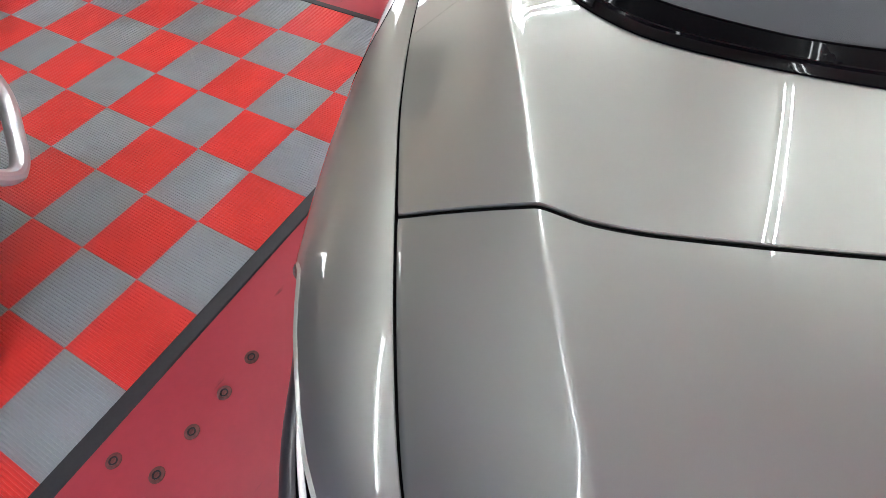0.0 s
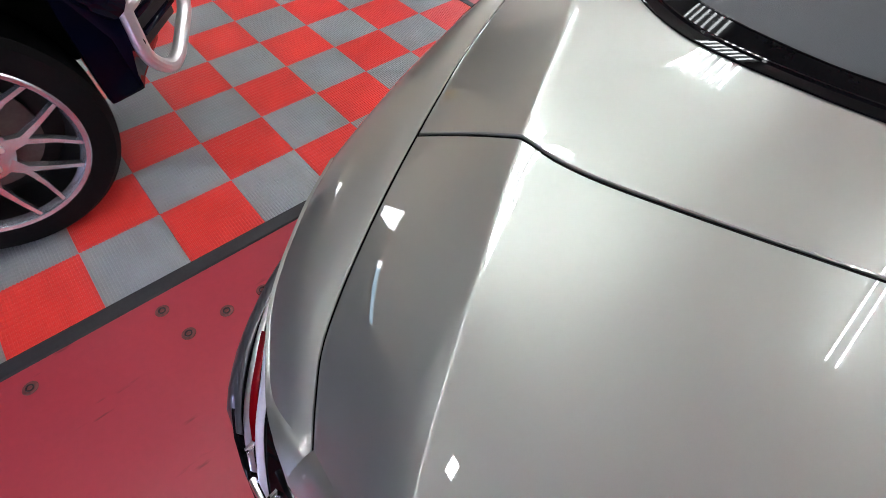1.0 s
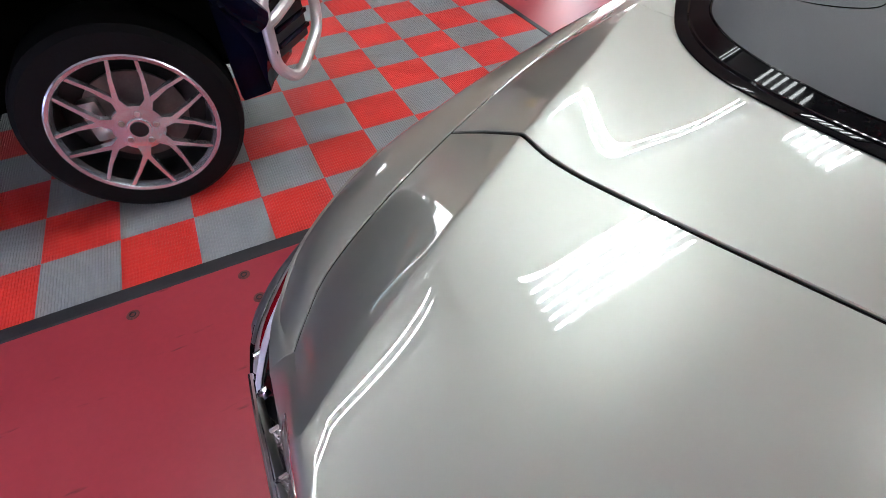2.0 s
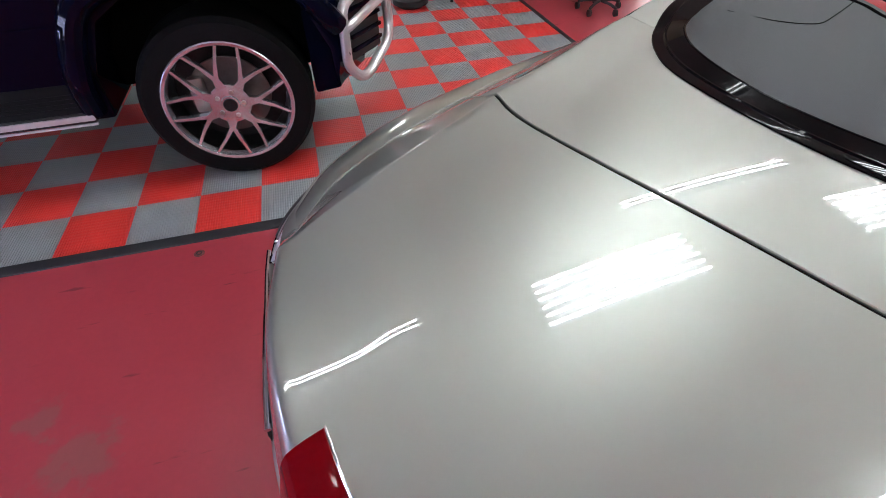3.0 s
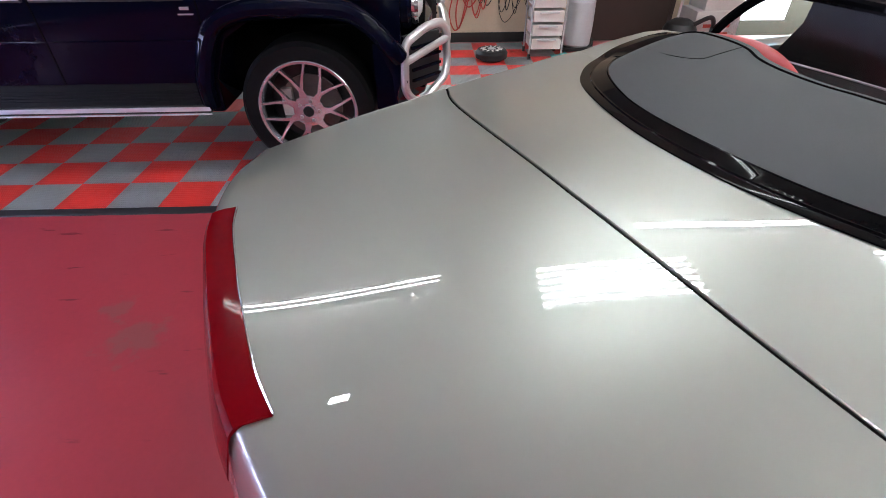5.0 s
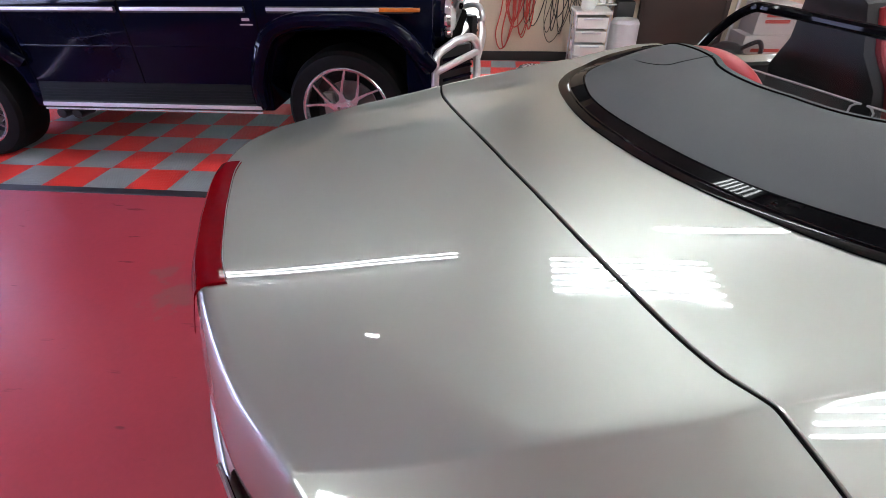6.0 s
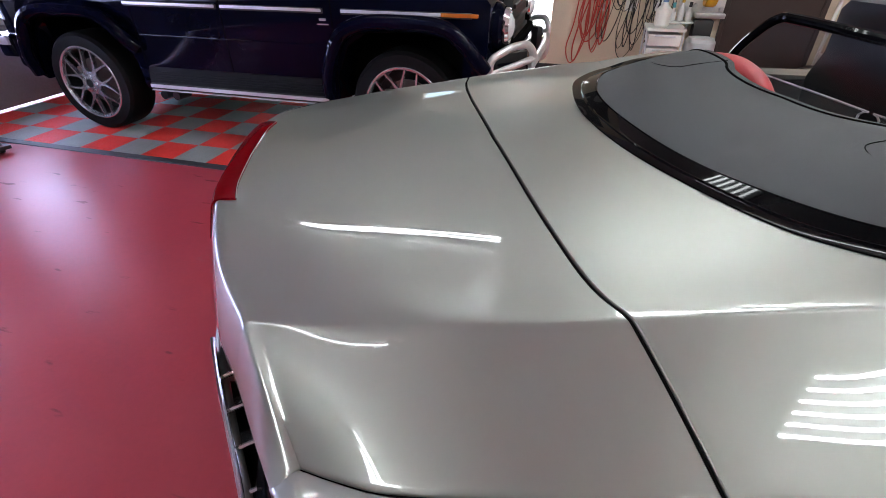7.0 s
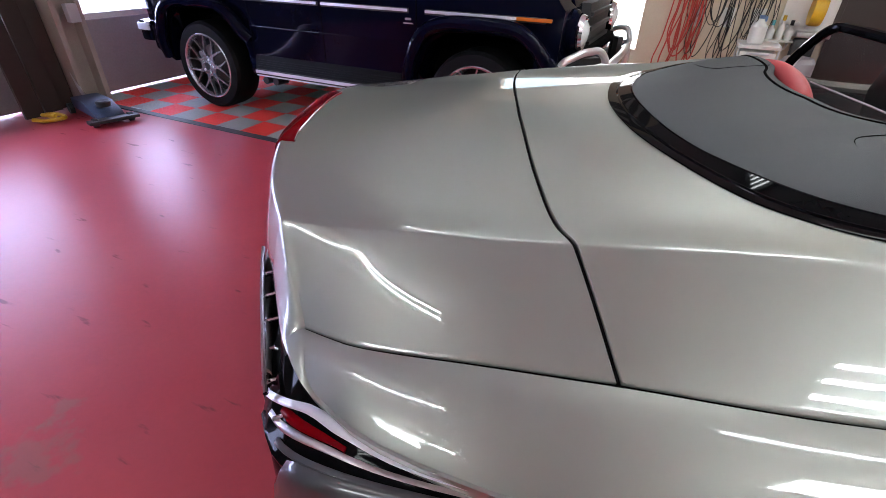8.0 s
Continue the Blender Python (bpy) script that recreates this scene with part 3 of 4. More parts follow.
part("trim_band", sheet(rows), PIANO, car, "gloss black trim band around the soft cover", 9)
bead = [rows[7][i] + Vector((0, 0, 0.0015)) for i in range(0, len(line), 5)]
part("trim_bead", tube(bead, 0.0022, 8, 3), PIANO, car)
INNER = BAND_IN
FRONT = [(0.0, 0.73), (0.1, 0.72), (0.25, 0.745), (0.33, 0.785), (0.5, 0.81), (0.7, 0.82)]


def cover_z(w, v):
    hump = math.exp(-((abs(v) - 0.42) / 0.17) ** 2)
    dip = math.exp(-(v / 0.16) ** 2)
    rise = 1 - (1 - w) ** 2
    fall = max(0.0, (abs(v) - 0.5) / 0.155) ** 2
    fold = 0.004 * noise.noise(Vector((w * 2.2 + 7, v * 6.0, 1.0))) * rise
    return COVER_RIM - 0.001 + fold + rise * (0.059 + 0.018 * hump * w - 0.006 * dip * w - 0.05 * fall)


rows = []
for v in lin(-0.655, 0.655, 61):
    u0, u1 = curve_at(INNER, abs(v)) - 0.004, curve_at(FRONT, abs(v))
    rows.append([Vector((u0 + (u1 - u0) * w, v, cover_z(w, v) - (0.02 if w == 1 else 0))) for w in (0, 0.03, 0.08, 0.15, 0.25, 0.35, 0.45, 0.55, 0.65, 0.75, 0.84, 0.91, 0.96, 0.99, 1)])
cover = part("soft_cover", sheet(rows, 0.02), TONNEAU, car, "dark grey soft tonneau cover", 40)
part("cover_edge", tube([(curve_at(FRONT, abs(v)) - 0.03, v, cover_z(0.93, v) - 0.001) for v in lin(-0.62, 0.62, 33)], 0.0045, 8, 3), BLACKGAP, car, "black rubber edge strip")
for sign in (1, -1):
    path = []
    for u, v in ((0.60, 0.53), (0.585, 0.42), (0.605, 0.345), (0.66, 0.335), (0.77, 0.34)):
        u0, u1 = curve_at(INNER, v), curve_at(FRONT, v)
        path.append((u, v * sign, cover_z((u - u0) / (u1 - u0), v) + 0.0008))
    part("stitch_seam", tube(path, 0.0011, 6, 6), BLACKGAP, cover)

# centre brake lamp
rows = []
for v in lin(-0.235, 0.235, 25):
    ue = curve_at(REAR_U, abs(v))
    z = deck_z(ue, v) + 0.001
    rows.append([Vector((ue + o, v, z + dz)) for o, dz in ((0.033, -0.003), (0.031, 0.002), (0.014, 0.003), (0.0, 0.002), (-0.010, -0.001), (-0.016, -0.008), (-0.020, -0.017), (-0.024, -0.032), (-0.032, -0.062), (-0.038, -0.085))])
brake_lamp = part("brake_lamp", sheet(rows, 0.006), REDGLASS, car, "dark red brake lamp along the trunk edge")
# chrome line added for the highlight along the lid's chamfered edge
part("lid_edge_highlight", tube([rows[k][1] + Vector((0.002, 0, 0.0004)) for k in range(0, 25, 3)], 0.0013, 6, 4), CHROME, brake_lamp, "thin chrome line for the highlight on the lid edge")

# tail lamps, bumper
RING = [(0.0, -0.715), (0.2, -0.705), (0.37, -0.675), (0.5, -0.63), (0.6, -0.592), (0.7, -0.552), (0.77, -0.525), (0.82, -0.50), (0.88, -0.462), (0.92, -0.41), (0.95, -0.33), (0.98, -0.22), (1.0, -0.12), (1.03, 0.0)]


def ring(v, shrink=0.0):
    return curve_at(RING, abs(v)) + shrink


def wing_edge(u):
    """The wing's lower edge at the tail: width and height."""
    return curve_at([(-0.54, 0.655), (-0.50, 0.72), (-0.43, 0.82), (-0.37, 0.872), (-0.32, 0.908), (-0.26, 0.938), (-0.18, 0.965), (-0.09, 0.988), (0.1, 1.02)], u), curve_at([(-0.5, 0.82), (-0.3, 0.815), (-0.1, 0.825), (0.1, 0.82)], u)


def shoulder(u):
    """The bumper's shoulder below the lamp tip: width and height."""
    return curve_at([(-0.54, 0.775), (-0.50, 0.845), (-0.46, 0.895), (-0.40, 0.93), (-0.34, 0.952), (-0.24, 0.975), (-0.14, 0.99), (0.0, 1.02), (0.1, 1.03)], u), curve_at([(-0.54, 0.725), (-0.50, 0.73), (-0.44, 0.747), (-0.34, 0.775), (-0.22, 0.79), (0.1, 0.795)], u)


def band_rows(vs, spec):
    return [[Vector((ring(v, o), v, z)) for v in vs] for o, z in spec]


for sign in (1, -1):
    vs = [v * sign for v in lin(0.40, 0.87, 22)]
    lamp = part("tail_lamp", sheet([[Vector((ring(v, o), v, z - 0.28 * max(0, abs(v) - 0.55))) for v in vs] for o, z in ((0.105, 0.83), (0.10, 0.825), (0.09, 0.79), (0.09, 0.70), (0.03, 0.685), (0.004, 0.69), (-0.003, 0.74), (-0.003, 0.80))]), PLASTIC, car, "dark tail lamp with mirrored chrome louvres")
    part("chrome_edge", tube([(ring(v, 0.0), v, 0.81 - 0.12 * max(0, abs(v) - 0.5)) for v in vs[:19:3]], 0.005, 8, 3), CHROME, lamp)
    for k in range(6):
        a = 0.425 + k * 0.07
        b = a + 0.066
        za, zb = 0.80 - 0.12 * max(0, a - 0.5), 0.80 - 0.12 * max(0, b - 0.5)
        quad = [(ring(a, 0.006), a, za - 0.055), (ring(b, 0.004), b, zb), (ring(b, 0.072), b - 0.02, zb + 0.012), (ring(a, 0.085), a - 0.02, za - 0.05)]
        for piece, dz, material in (("louvre", 0.0, LOUVRE), ("louvre_back", -0.004, PIANO)):
            bm = bmesh.new()
            top = [bm.verts.new((x, y * sign, z + dz)) for x, y, z in quad]
            low = [bm.verts.new((x, y * sign, z + dz - 0.0035)) for x, y, z in quad]
            bm.faces.new(top)
            bm.faces.new(low)
            for i in range(4):
                bm.faces.new((top[i], top[(i + 1) % 4], low[(i + 1) % 4], low[i]))
            part(piece, bm, material, lamp, "textured chrome louvre" if dz == 0 else "")
        p, q = Vector(quad[1]), Vector(quad[2])
        part("louvre_edge", tube([Vector((p.x, p.y * sign, p.z)), Vector((q.x, q.y * sign, q.z))], 0.004, 6, 2), CHROME, lamp)
    def side_strip(middle, width, u0, u1, proud=0.0, n=24):
        """A strip of the lamp's tip between the wing's edge (0) and the bumper's shoulder (1), after tables of its middle and half width."""
        rows = []
        for side, o in ((-1, -0.004), (-0.96, proud), (0, proud + 0.002), (0.96, proud), (1, -0.004)):
            rows.append([])
            for u in lin(u0, u1, n):
                a, b = wing_edge(u), shoulder(u)
                w = curve_at(middle, u) + side * curve_at(width, u)
                rows[-1].append(Vector((u - o * 0.4, (a[0] + (b[0] - a[0]) * w + o) * sign, a[1] + (b[1] - a[1]) * w)))
        return sheet(rows, 0.006)
    part("lamp_tip", side_strip([(0, 0.43)], [(0, 0.67)], -0.53, 0.06, -0.008), PIANO, lamp, "", 50)
    part("chrome_blade", side_strip([(-0.53, 0.80), (-0.46, 0.42), (-0.405, 0.17), (-0.36, 0.10), (-0.325, 0.07), (-0.15, 0.04)], [(-0.53, 0.02), (-0.45, 0.03), (-0.40, 0.055), (-0.36, 0.09), (-0.325, 0.05), (-0.15, 0.03)], -0.53, -0.15, 0.003), SILL, lamp, "satin chrome blade along the lamp tip", 50)
    part("red_lens", side_strip([(-0.47, 0.56), (-0.41, 0.46), (-0.34, 0.38)], [(-0.47, 0.02), (-0.445, 0.06), (-0.39, 0.05), (-0.34, 0.015)], -0.47, -0.34, 0.001), REDGLASS, lamp, "red tail lamp lens strip", 50)
    part("clear_lens", side_strip([(-0.50, 0.80), (-0.44, 0.66), (-0.36, 0.56), (-0.15, 0.42)], [(-0.50, 0.02), (-0.44, 0.04), (-0.30, 0.035), (-0.15, 0.02)], -0.50, -0.15, 0.001), STEEL, lamp, "bright inner lamp strip", 50)
    part("chrome_line", side_strip([(-0.47, 0.90), (-0.02, 0.86)], [(0, 0.03)], -0.47, -0.02, 0.001), DARKGREY, lamp, "", 50)
    rows = []
    for o, dz in ((-0.02, 0.002), (0.0, 0.0), (0.008, -0.004), (0.016, -0.016), (0.022, -0.05), (0.022, -0.12), (0.014, -0.22), (0.0, -0.30)):
        rows.append([])
        for u in lin(-0.468, 0.10, 24):
            b = shoulder(u)
            dip = 0.05 * max(0.0, 1 - (u + 0.468) / 0.035) ** 2
            rows[-1].append(Vector((u - o * 0.4, (b[0] + o) * sign, b[1] + dz - dip)))
    part("bumper_inset", sheet(rows, 0.01), DARKGREY, car, "glossy dark grey bumper side inset", 40)
    part("bumper_corner", sheet([[Vector((ring(v * sign, o), v * sign, z)) for v in lin(0.757, 0.93, 14)] for o, z in ((0.03, 0.72), (0.004, 0.715), (-0.008, 0.705), (-0.016, 0.68), (-0.02, 0.60), (-0.015, 0.50), (0.0, 0.45))]), PIANO, car, "gloss black bumper corner", 40)
vs = lin(-0.755, 0.755, 60)
part("bumper", sheet(band_rows(vs, [(0.014, 0.775), (0.010, 0.782), (0.005, 0.784), (0.0, 0.780), (-0.006, 0.768), (-0.011, 0.74), (-0.014, 0.68), (-0.012, 0.55), (-0.002, 0.45)]), 0.01), SILVER, car, "champagne-silver rear bumper", 40)
vs = lin(-0.97, 0.97, 60)
part("bumper_insert", sheet(band_rows(vs, [(0.01, 0.47), (0.0, 0.45), (0.02, 0.30), (0.10, 0.22)])), PLASTIC, car, "black lower bumper insert")
part("tail_panel", sheet(band_rows(lin(-0.41, 0.41, 25), [(0.11, 0.87), (0.06, 0.845), (0.03, 0.82), (0.012, 0.80), (0.007, 0.78)])), SILVER, car)


# cockpit
def car_box(name, size, at, material, bevel=0.02, parent=None, label="", turn=None):
    return part(name, box(size, at, bevel, turn), material, parent or car, label)


car_box("cockpit_tub", (1.5, 1.36, 0.06), (1.45, 0, 0.42), BLACKLEATHER)
car_box("rear_bulkhead", (0.08, 1.3, 0.55), (0.80, 0, 0.74), BLACKLEATHER)
for sign in (1, -1):
    part("seat_fairing", tube([(0.80, 0.62 * sign, 1.02), (0.825, 0.56 * sign, 1.07), (0.835, 0.47 * sign, 1.09), (0.84, 0.37 * sign, 1.093), (0.84, 0.28 * sign, 1.07), (0.835, 0.21 * sign, 1.02), (0.83, 0.18 * sign, 0.95)], 0.04, 14, 6), REDLEATHER, car, "red leather fairing behind the seat")
    car_box("door_card", (1.2, 0.08, 0.5), (1.5, 0.75 * sign, 0.72), BLACKLEATHER)
    y = 0.38 * sign
    seat = part("seat", box((0.52, 0.5, 0.16), (1.65, y, 0.52), 0.05), BLACKLEATHER, car, "black leather seat with red bolsters")
    back = prism([(-0.24, 0.55), (-0.255, 0.92), (-0.235, 1.04), (-0.16, 1.14), (-0.125, 1.28), (-0.09, 1.31), (0.09, 1.31), (0.125, 1.28), (0.16, 1.14), (0.235, 1.04), (0.255, 0.92), (0.24, 0.55)], -0.06, 0.06, 0.03, "x")
    for v in back.verts:
        v.co = Vector((v.co.x + 1.46 - 0.24 * (v.co.z - 0.55), v.co.y * 0.86 + y, v.co.z - 0.02))
    part("backrest", back, BLACKLEATHER, seat)
    for e in (-sign,):
        part("bolster", tube([(1.46 - 0.24 * (z - 0.55), y + e * q * 0.86, z - 0.02) for q, z in ((0.25, 0.60), (0.262, 0.92), (0.24, 1.04), (0.17, 1.14), (0.135, 1.27))], 0.014, 10, 5), REDLEATHER, seat, "red leather side bolster")
part("wind_frame", tube([(1.0, -0.66, 1.05), (1.01, -0.60, 1.14), (1.02, -0.50, 1.225), (1.03, -0.40, 1.235), (1.03, 0.0, 1.225), (1.03, 0.40, 1.235), (1.02, 0.50, 1.225), (1.01, 0.60, 1.14), (1.0, 0.66, 1.05)], 0.016, 10, 6), PIANO, car, "black wind deflector frame")
part("wind_mesh", prism([(-0.64, 1.05), (-0.58, 1.15), (-0.49, 1.22), (0.49, 1.22), (0.58, 1.15), (0.64, 1.05)], 1.018, 1.022, 0, "x"), MESHGLASS, car, "dark see-through wind deflector mesh")
for sign in (1, -1):
    ld = part("low_deflector", box((0.006, 0.40, 0.13), (0.98, 0.235 * sign, 1.0), 0.002), CLEARGLASS, car, "clear low wind deflector")
    part("glass_edge", tube([(0.98, 0.435 * sign, 1.066), (0.98, 0.04 * sign, 1.064), (0.98, 0.032 * sign, 1.05), (0.98, 0.032 * sign, 0.95)], 0.003, 6, 3), PALEPL, ld)
    part("pillar", tube([(2.35, 0.78 * sign, 0.95), (2.1, 0.70 * sign, 1.17), (1.9, 0.62 * sign, 1.30)], 0.03, 10, 6), PIANO, car)
part("header", tube([(1.9, -0.62, 1.30), (1.86, -0.3, 1.33), (1.85, 0, 1.335), (1.86, 0.3, 1.33), (1.9, 0.62, 1.30)], 0.03, 10, 6), PIANO, car)
part("windscreen", sheet([[Vector((2.36 + 0.06 * (1 - (v / 0.76) ** 2) - 0.46 * k / 5, v * (1 - 0.18 * k / 5), 0.95 + 0.36 * k / 5)) for v in lin(-0.76, 0.76, 12)] for k in range(6)]), CLEARGLASS, car)
car_box("dashboard", (0.4, 1.4, 0.22), (2.15, 0, 0.86), BLACKLEATHER, 0.06)
rows = []
for k in range(16):
    u = 2.2 + (4.05 - 2.2) * k / 15
    f = k / 15
    w = 0.96 - 0.02 * f - 0.30 * max(0, f - 0.7) ** 2 / 0.09
    top = 0.97 - 0.18 * f - 0.22 * max(0, f - 0.75) ** 2 / 0.0625
    rows.append([Vector((u, w * math.sin(a), 0.28 + (top - 0.28) * max(0, math.cos(a)) ** 0.22)) for a in lin(-math.pi / 2, math.pi / 2, 25)])
part("bonnet", sheet(rows), SILVER, car, "", 40)
part("nose", box((0.12, 1.3, 0.3), (4.0, 0, 0.42), 0.05), PLASTIC, car)


def wheel(radius, rim, width, parent, at, face, spokes=7):
    """A wheel: tyre, rim ring, twin spokes and hub. face -1: shown to -y."""
    w = part("wheel", lathe([(rim * 0.96, -width / 2), (rim * 1.06, -width / 2 - 0.004), (radius * 0.93, -width / 2), (radius * 0.985, -width / 2 + 0.025), (radius, -width / 2 + 0.06), (radius, width / 2 - 0.06), (radius * 0.985, width / 2 - 0.025),
                             (radius * 0.93, width / 2), (rim * 1.06, width / 2 + 0.004), (rim * 0.96, width / 2), (rim * 0.94, 0.0), (rim * 0.96, -width / 2)], "y", 64, caps=False), TYRE, parent, "black low-profile tyre")
    w.location = at
    y = face * width / 2
    part("barrel", lathe([(rim * 0.95, y * 0.85), (rim * 0.9, 0), (rim * 0.9, -y * 0.2), (0.02, -y * 0.2)], "y", 48, caps=False), DARKALLOY, w)
    part("rim", lathe([(rim * 1.0, y * 0.88), (rim * 1.03, y * 1.02), (rim * 1.01, y * 1.05), (rim * 0.968, y * 1.03), (rim * 0.95, y * 0.96), (rim * 0.93, y * 0.8)], "y", 64, caps=False), ALLOY, w, "machined alloy rim ring")
    part("brake_disc", lathe([(0.19, y * 0.15), (0.19, y * 0.25), (0.05, y * 0.25)], "y", 40), DISC, w)
    part("caliper", box((0.07, 0.05, 0.17), (-0.14, y * 0.35, 0.03), 0.015), STEEL, w)
    for k in range(spokes):
        a = 2 * math.pi * k / spokes + math.pi
        bm = bmesh.new()
        for d in (-1, 1):
            pts = []
            for r, ang, half_w, h in ((rim * 0.22, 0.449 * d, 0.028, 0.985), (rim * 0.44, 0.425 * d, 0.0115, 0.97), (rim * 0.70, 0.262 * d, 0.0075, 0.955), (rim * 0.955, 0.165 * d, 0.0066, 1.0)):
                c, s = math.cos(a + ang), math.sin(a + ang)
                for q in (-1, 1):
                    pts.append(Vector((c * r - s * half_w * q, y * h, s * r + c * half_w * q)))
            front = [bm.verts.new(p) for p in pts]
            back = [bm.verts.new(p - Vector((0, face * 0.03, 0))) for p in pts]
            for i in (0, 2, 4):
                bm.faces.new((front[i], front[i + 1], front[i + 3], front[i + 2]))
                bm.faces.new((back[i], back[i + 1], back[i + 3], back[i + 2]))
                bm.faces.new((front[i], front[i + 2], back[i + 2], back[i]))
                bm.faces.new((front[i + 1], front[i + 3], back[i + 3], back[i + 1]))
        part("spoke", bm, ALLOY, w)
    part("hub", lathe([(rim * 0.33, y * 0.85), (rim * 0.325, y * 0.965), (rim * 0.25, y * 0.992), (0.045, y * 1.0), (0.042, y * 1.05), (0.0001, y * 1.06)], "y", 32), ALLOY, w)
    part("cap", lathe([(0.034, y * 1.05), (0.032, y * 1.075), (0.0001, y * 1.08)], "y", 24), DARKALLOY, w)
    for k in range(5):
        a = 2 * math.pi * k / 5
        part("bolt", lathe([(0.011, y * 0.95), (0.011, y * 1.03), (0.0001, y * 1.035)], "y", 8, (0.062 * math.cos(a), 0, 0.062 * math.sin(a))), STEEL, w)
    return w


for u in (0.28, 3.15):
    for sign in (1, -1):
        wheel(0.345, 0.26, 0.27, car, (u, 0.82 * sign, 0.345), sign, 5)
part("underbody", box((4.3, 1.3, 0.3), (1.75, 0, 0.36), 0.05), BLACKGAP, car)

# ---- dark off-road vehicle ----
suv = thing("off_road_vehicle", "midnight-blue boxy off-road vehicle on checkered tiles", "car", at=(-2.375, 1.41, 0.0))
HUB, HALF, RAD = 1.425, 0.925, 0.405


def arch(cx):
    """The cut over a wheel, from behind to before it."""
    pts = [(-0.53, 0.42), (-0.52, 0.62), (-0.42, 0.84), (-0.27, 0.93), (0.0, 0.945), (0.27, 0.93), (0.42, 0.84), (0.52, 0.62), (0.53, 0.42)]
    return [(cx + x, z - 0.03) for x, z in pts]


outline = [(-2.2, 0.5)] + arch(-HUB) + arch(HUB) + [(2.0, 0.58), (2.02, 1.10), (1.96, 1.17), (1.0, 1.21), (-2.2, 1.23)]
part("body", prism(outline, -HALF, HALF, 0.018), NAVY, suv, "glossy midnight-blue slab-sided body", 40)
part("chassis", box((4.3, 1.25, 0.42), (0, 0, 0.62), 0.05), BLACKGAP, suv)
gh = [(-2.18, 1.22), (-2.10, 1.93), (0.62, 1.93), (1.02, 1.21)]
part("cabin", prism(gh, -HALF + 0.08, HALF - 0.08, 0.03), NAVY, suv, "", 40)
for sgn in (-1, 1):
    for x0, x1, t0, t1 in ((-2.0, -1.2, -1.96, -1.2), (-1.1, -0.22, -1.1, -0.22), (-0.12, 0.86, -0.12, 0.56)):
        y = sgn * (HALF - 0.082)
        part("side_window", prism([(x0, 1.27), (t0, 1.84), (t1, 1.84), (x1, 1.27)], y, y + sgn * 0.008, 0.002), DARKGLASS, suv)
    y = sgn * HALF
    for cx in (HUB, -HUB):
        pts = [(cx - 0.60, y, 0.44), (cx - 0.57, y + sgn * 0.05, 0.62), (cx - 0.46, y + sgn * 0.06, 0.87), (cx - 0.28, y + sgn * 0.06, 0.965), (cx, y + sgn * 0.06, 0.98), (cx + 0.28, y + sgn * 0.06, 0.965), (cx + 0.43, y + sgn * 0.055, 0.88), (cx + 0.52, y + sgn * 0.04, 0.77), (cx + 0.57, y, 0.70)]
        part("wheel_flare", tube(pts, 0.055, 12, 6), NAVY, suv, "glossy dark wheel arch flare")
        part("arch_liner", prism([(cx - 0.5, 0.45)] + [(cx + 0.5 * math.cos(a), 0.45 + 0.44 * math.sin(a)) for a in lin(math.pi, 0, 13)][1:], sgn * 0.45, sgn * 0.46), BLACKGAP, suv)
        wheel(RAD, 0.292, 0.29, suv, (cx, sgn * (HALF + 0.055 - 0.145), RAD), sgn)
    # trim strip, body line, doors, sills
    for x0, x1 in ((-2.15, -1.98), (-0.85, -0.02), (0.02, 0.84), (0.98, 1.90)):
        strip_part = part("trim_strip", box((x1 - x0, 0.02, 0.036), ((x0 + x1) / 2, y + sgn * 0.01, 1.032), 0.006), PLASTIC, suv, "black rub strip with a chrome inlay")
        part("chrome_inlay", box((x1 - x0 - 0.01, 0.008, 0.02), ((x0 + x1) / 2, y + sgn * 0.022, 1.036), 0.003), SILL, strip_part)
    part("side_indicator", box((0.25, 0.024, 0.024), (1.82, y + sgn * 0.018, 1.036), 0.005), AMBER, suv, "amber side indicator")
    part("body_crease", box((1.9, 0.008, 0.01), (-0.05, y + sgn * 0.003, 0.808), 0.003), NAVY, suv)
    for x in (-0.82, 0.0, 0.90):
        part("door_gap", box((0.008, 0.006, 0.72), (x, y + sgn * 0.0015, 0.87), 0.001), BLACKGAP, suv)
    for x in (-0.66, 0.18):
        h = part("door_handle", box((0.2, 0.035, 0.032), (x, y + sgn * 0.035, 1.115), 0.01), NAVY, suv)
        part("push_button", lathe([(0.014, 0), (0.014, 0.012), (0.0001, 0.014)], "y", 12, (x + 0.08, y + sgn * 0.05, 1.115)), CHROME, h)
    part("badge", box((0.085, 0.006, 0.008), (0.83, y + sgn * 0.003, 0.945), 0.002), STEEL, suv, "small bright badge bar")
    part("badge", box((0.05, 0.006, 0.016), (0.83, y + sgn * 0.003, 0.975), 0.002), STEEL, suv, "small bright badge")
    sill = part("running_board", box((1.62, 0.22, 0.05), (0.02, sgn * (HALF - 0.06), 0.425), 0.012), PLASTIC, suv, "black running board with bright edges")
    part("sill_cover", prism([(sgn * (HALF - 0.10), 0.41), (sgn * (HALF + 0.04), 0.41), (sgn * (HALF + 0.044), 0.44), (sgn * (HALF + 0.036), 0.455), (sgn * (HALF + 0.012), 0.555), (sgn * (HALF + 0.004), 0.57), (sgn * (HALF - 0.10), 0.57)], -0.80, 0.84, 0.006, "x"), TYRE, sill, "black plastic sill cover")
    for k in range(4):
        w = 0.2 + 0.18 * k
        part("tread_rib", box((1.58, 0.006, 0.006), (0.02, sgn * (HALF + 0.036 - 0.024 * w + 0.001), 0.455 + 0.10 * w), 0.002), TYRE, sill)
